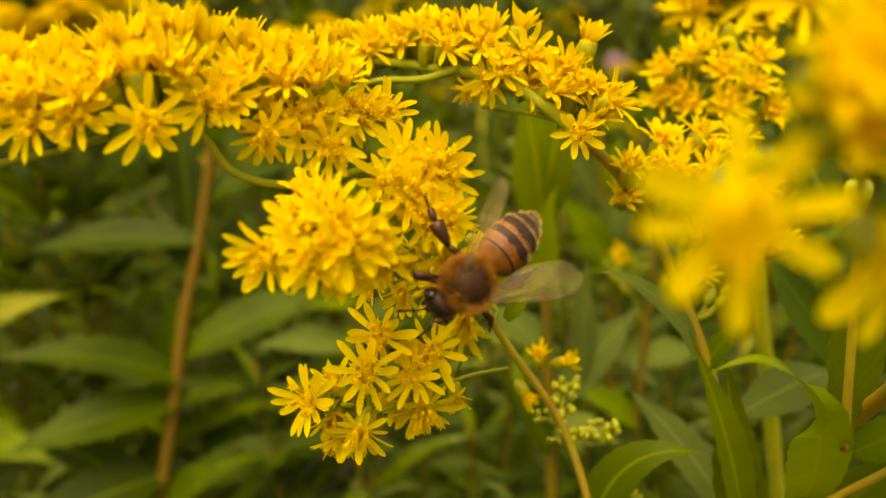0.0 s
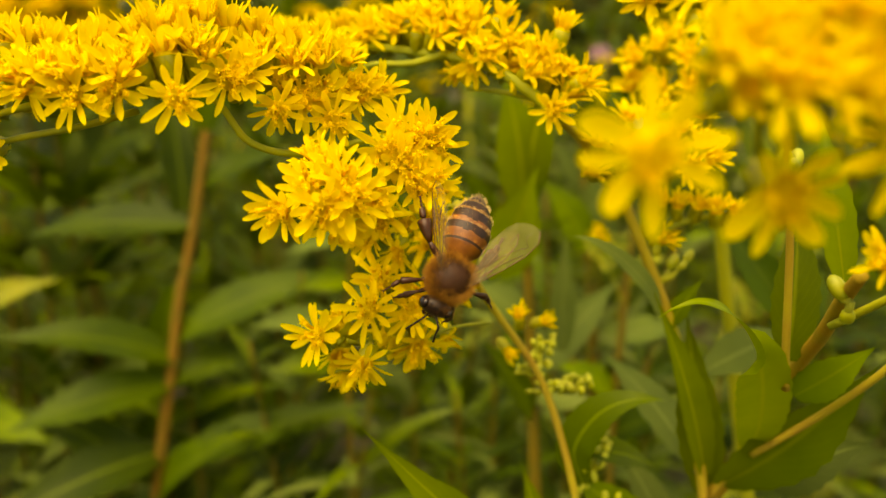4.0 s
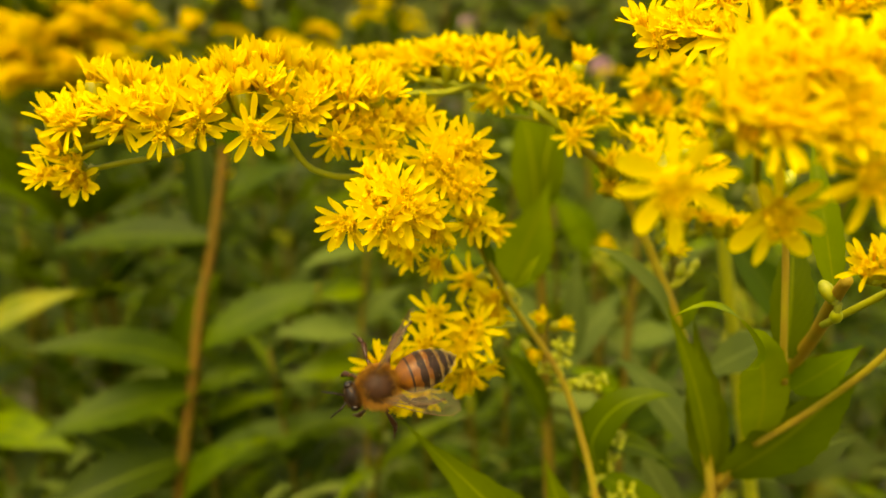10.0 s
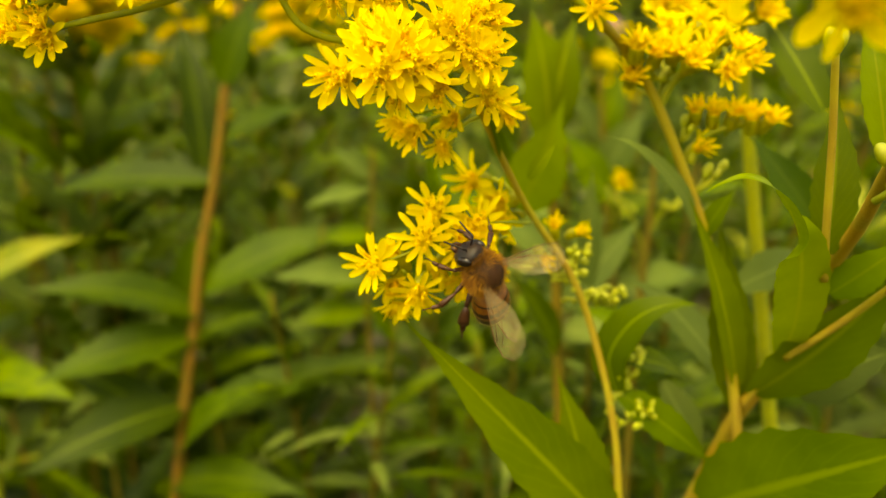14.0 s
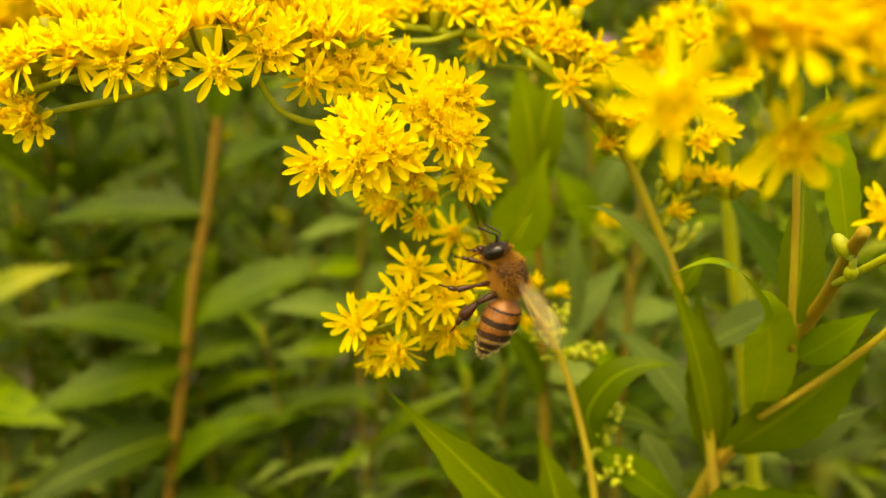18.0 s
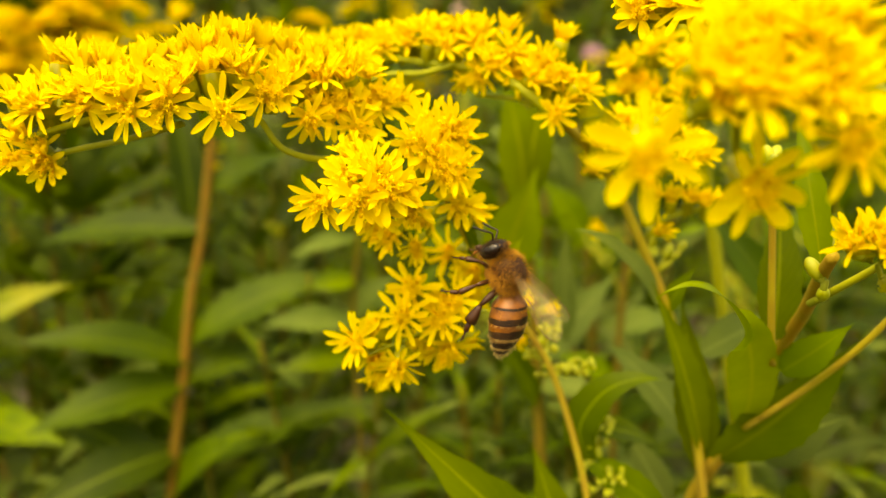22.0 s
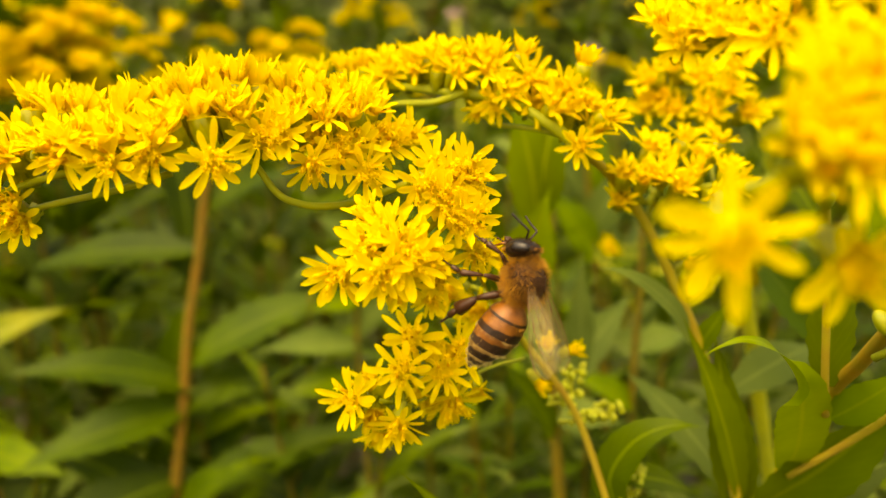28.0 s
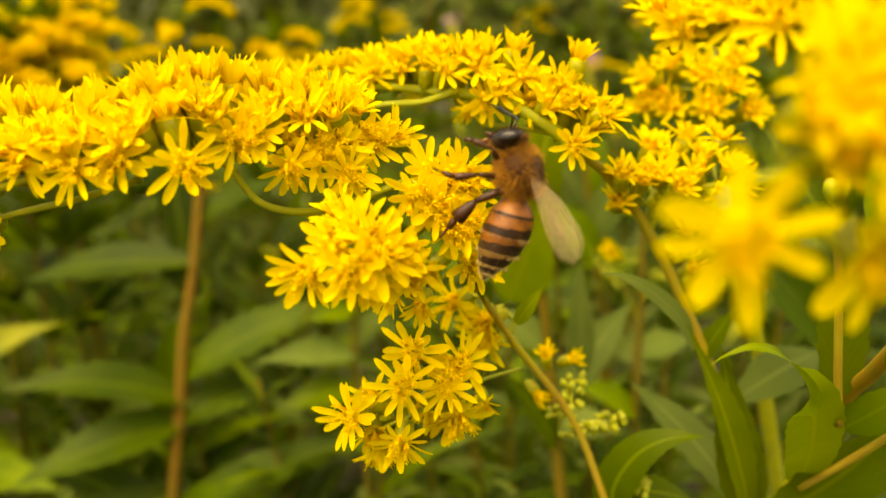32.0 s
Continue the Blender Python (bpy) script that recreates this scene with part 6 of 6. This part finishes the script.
def motions():
    walk(BEE, [(t, pose(x / 1000, y / 1000, EYE_Z + z / 1000, a, b, c)) for t, x, y, z, a, b, c in BEE_ROWS])
    for s in (1, -1):
        base = WINGS[s].matrix_basis.translation.copy()
        walk(WINGS[s], [(t, Matrix.Translation(base) @ pose(0, 0, 0, 0, 0, -s * (l if s > 0 else r)) @ pose(0, 0, 0, -s * (tl if s > 0 else tr), lift, 0)) for t, l, r, lift, tl, tr in WING_ROWS])
    # the abdomen bends down at the waist
    waist = Matrix.Translation((0.0006, 0, -0.0003))
    walk(ABDOMEN, [(t, waist @ pose(0, 0, 0, 0, -a, 0) @ waist.inverted()) for t, a in ABDOMEN_ROWS])
    # that side's hind leg is held up and out, its middle leg and foreleg stretch over the flowers at first
    for which, rows in (
        ("hind", ((0, -25, 50), (1, -25, 22), (2, -25, 10), (3.5, -25, 8), (5.5, -25, 4), (6, -25, 18), (6.5, -25, 44), (7, -25, 59), (8, -20, 45), (9, -15, 40), (9.5, -10, 10), (12.5, -15, 10), (13.5, -15, 30), (14.5, 0, 0), (32, 0, 0))),
        ("mid", ((0, -36, 58), (1, -36, 45), (3.5, -36, 40), (6, -30, 40), (6.5, -10, 10), (9, 0, 0), (12.5, -20, 30), (13.5, -20, 30), (14.5, 0, 0), (32, 0, 0))),
        ("fore", ((0, -30, 0), (6, -26, 0), (9, 0, 0), (32, 0, 0))),
    ):
        hip1 = LEGS[which, -1].matrix_basis.copy()
        walk(LEGS[which, -1], [(t, hip1 @ pose(0, 0, 0, a, 0, c)) for t, a, c in rows])
    # the near hind and middle legs reach under the body to the flowers while it hangs sideways
    for which, k in (("hind", 1.0), ("mid", 0.6)):
        hip = LEGS[which, 1].matrix_basis.copy()
        walk(LEGS[which, 1], [(t, hip @ pose(0, 0, 0, -55 * a * k, -30 * a * k, 0)) for t, a in ((0, 0), (14, 0), (14.5, 0.4), (16.5, 1), (21.5, 1), (22.5, 0.3), (23.5, 0.2), (25, 0.5), (26.5, 0.6), (28.5, 0.85), (32, 0.9))])
    # the sprays give under the bee's weight
    for group, rows in (("cluster", CLUSTER_SWAY), ("bend", BEND_SWAY), ("lower", LOWER_SWAY)):
        for hd in HEAD_GROUPS[group]:
            m = hd.matrix_basis.copy()
            walk(hd, [(t, Matrix.Translation((dx / 1000, 0, dz / 1000)) @ m) for t, dx, dz in rows])


motions()
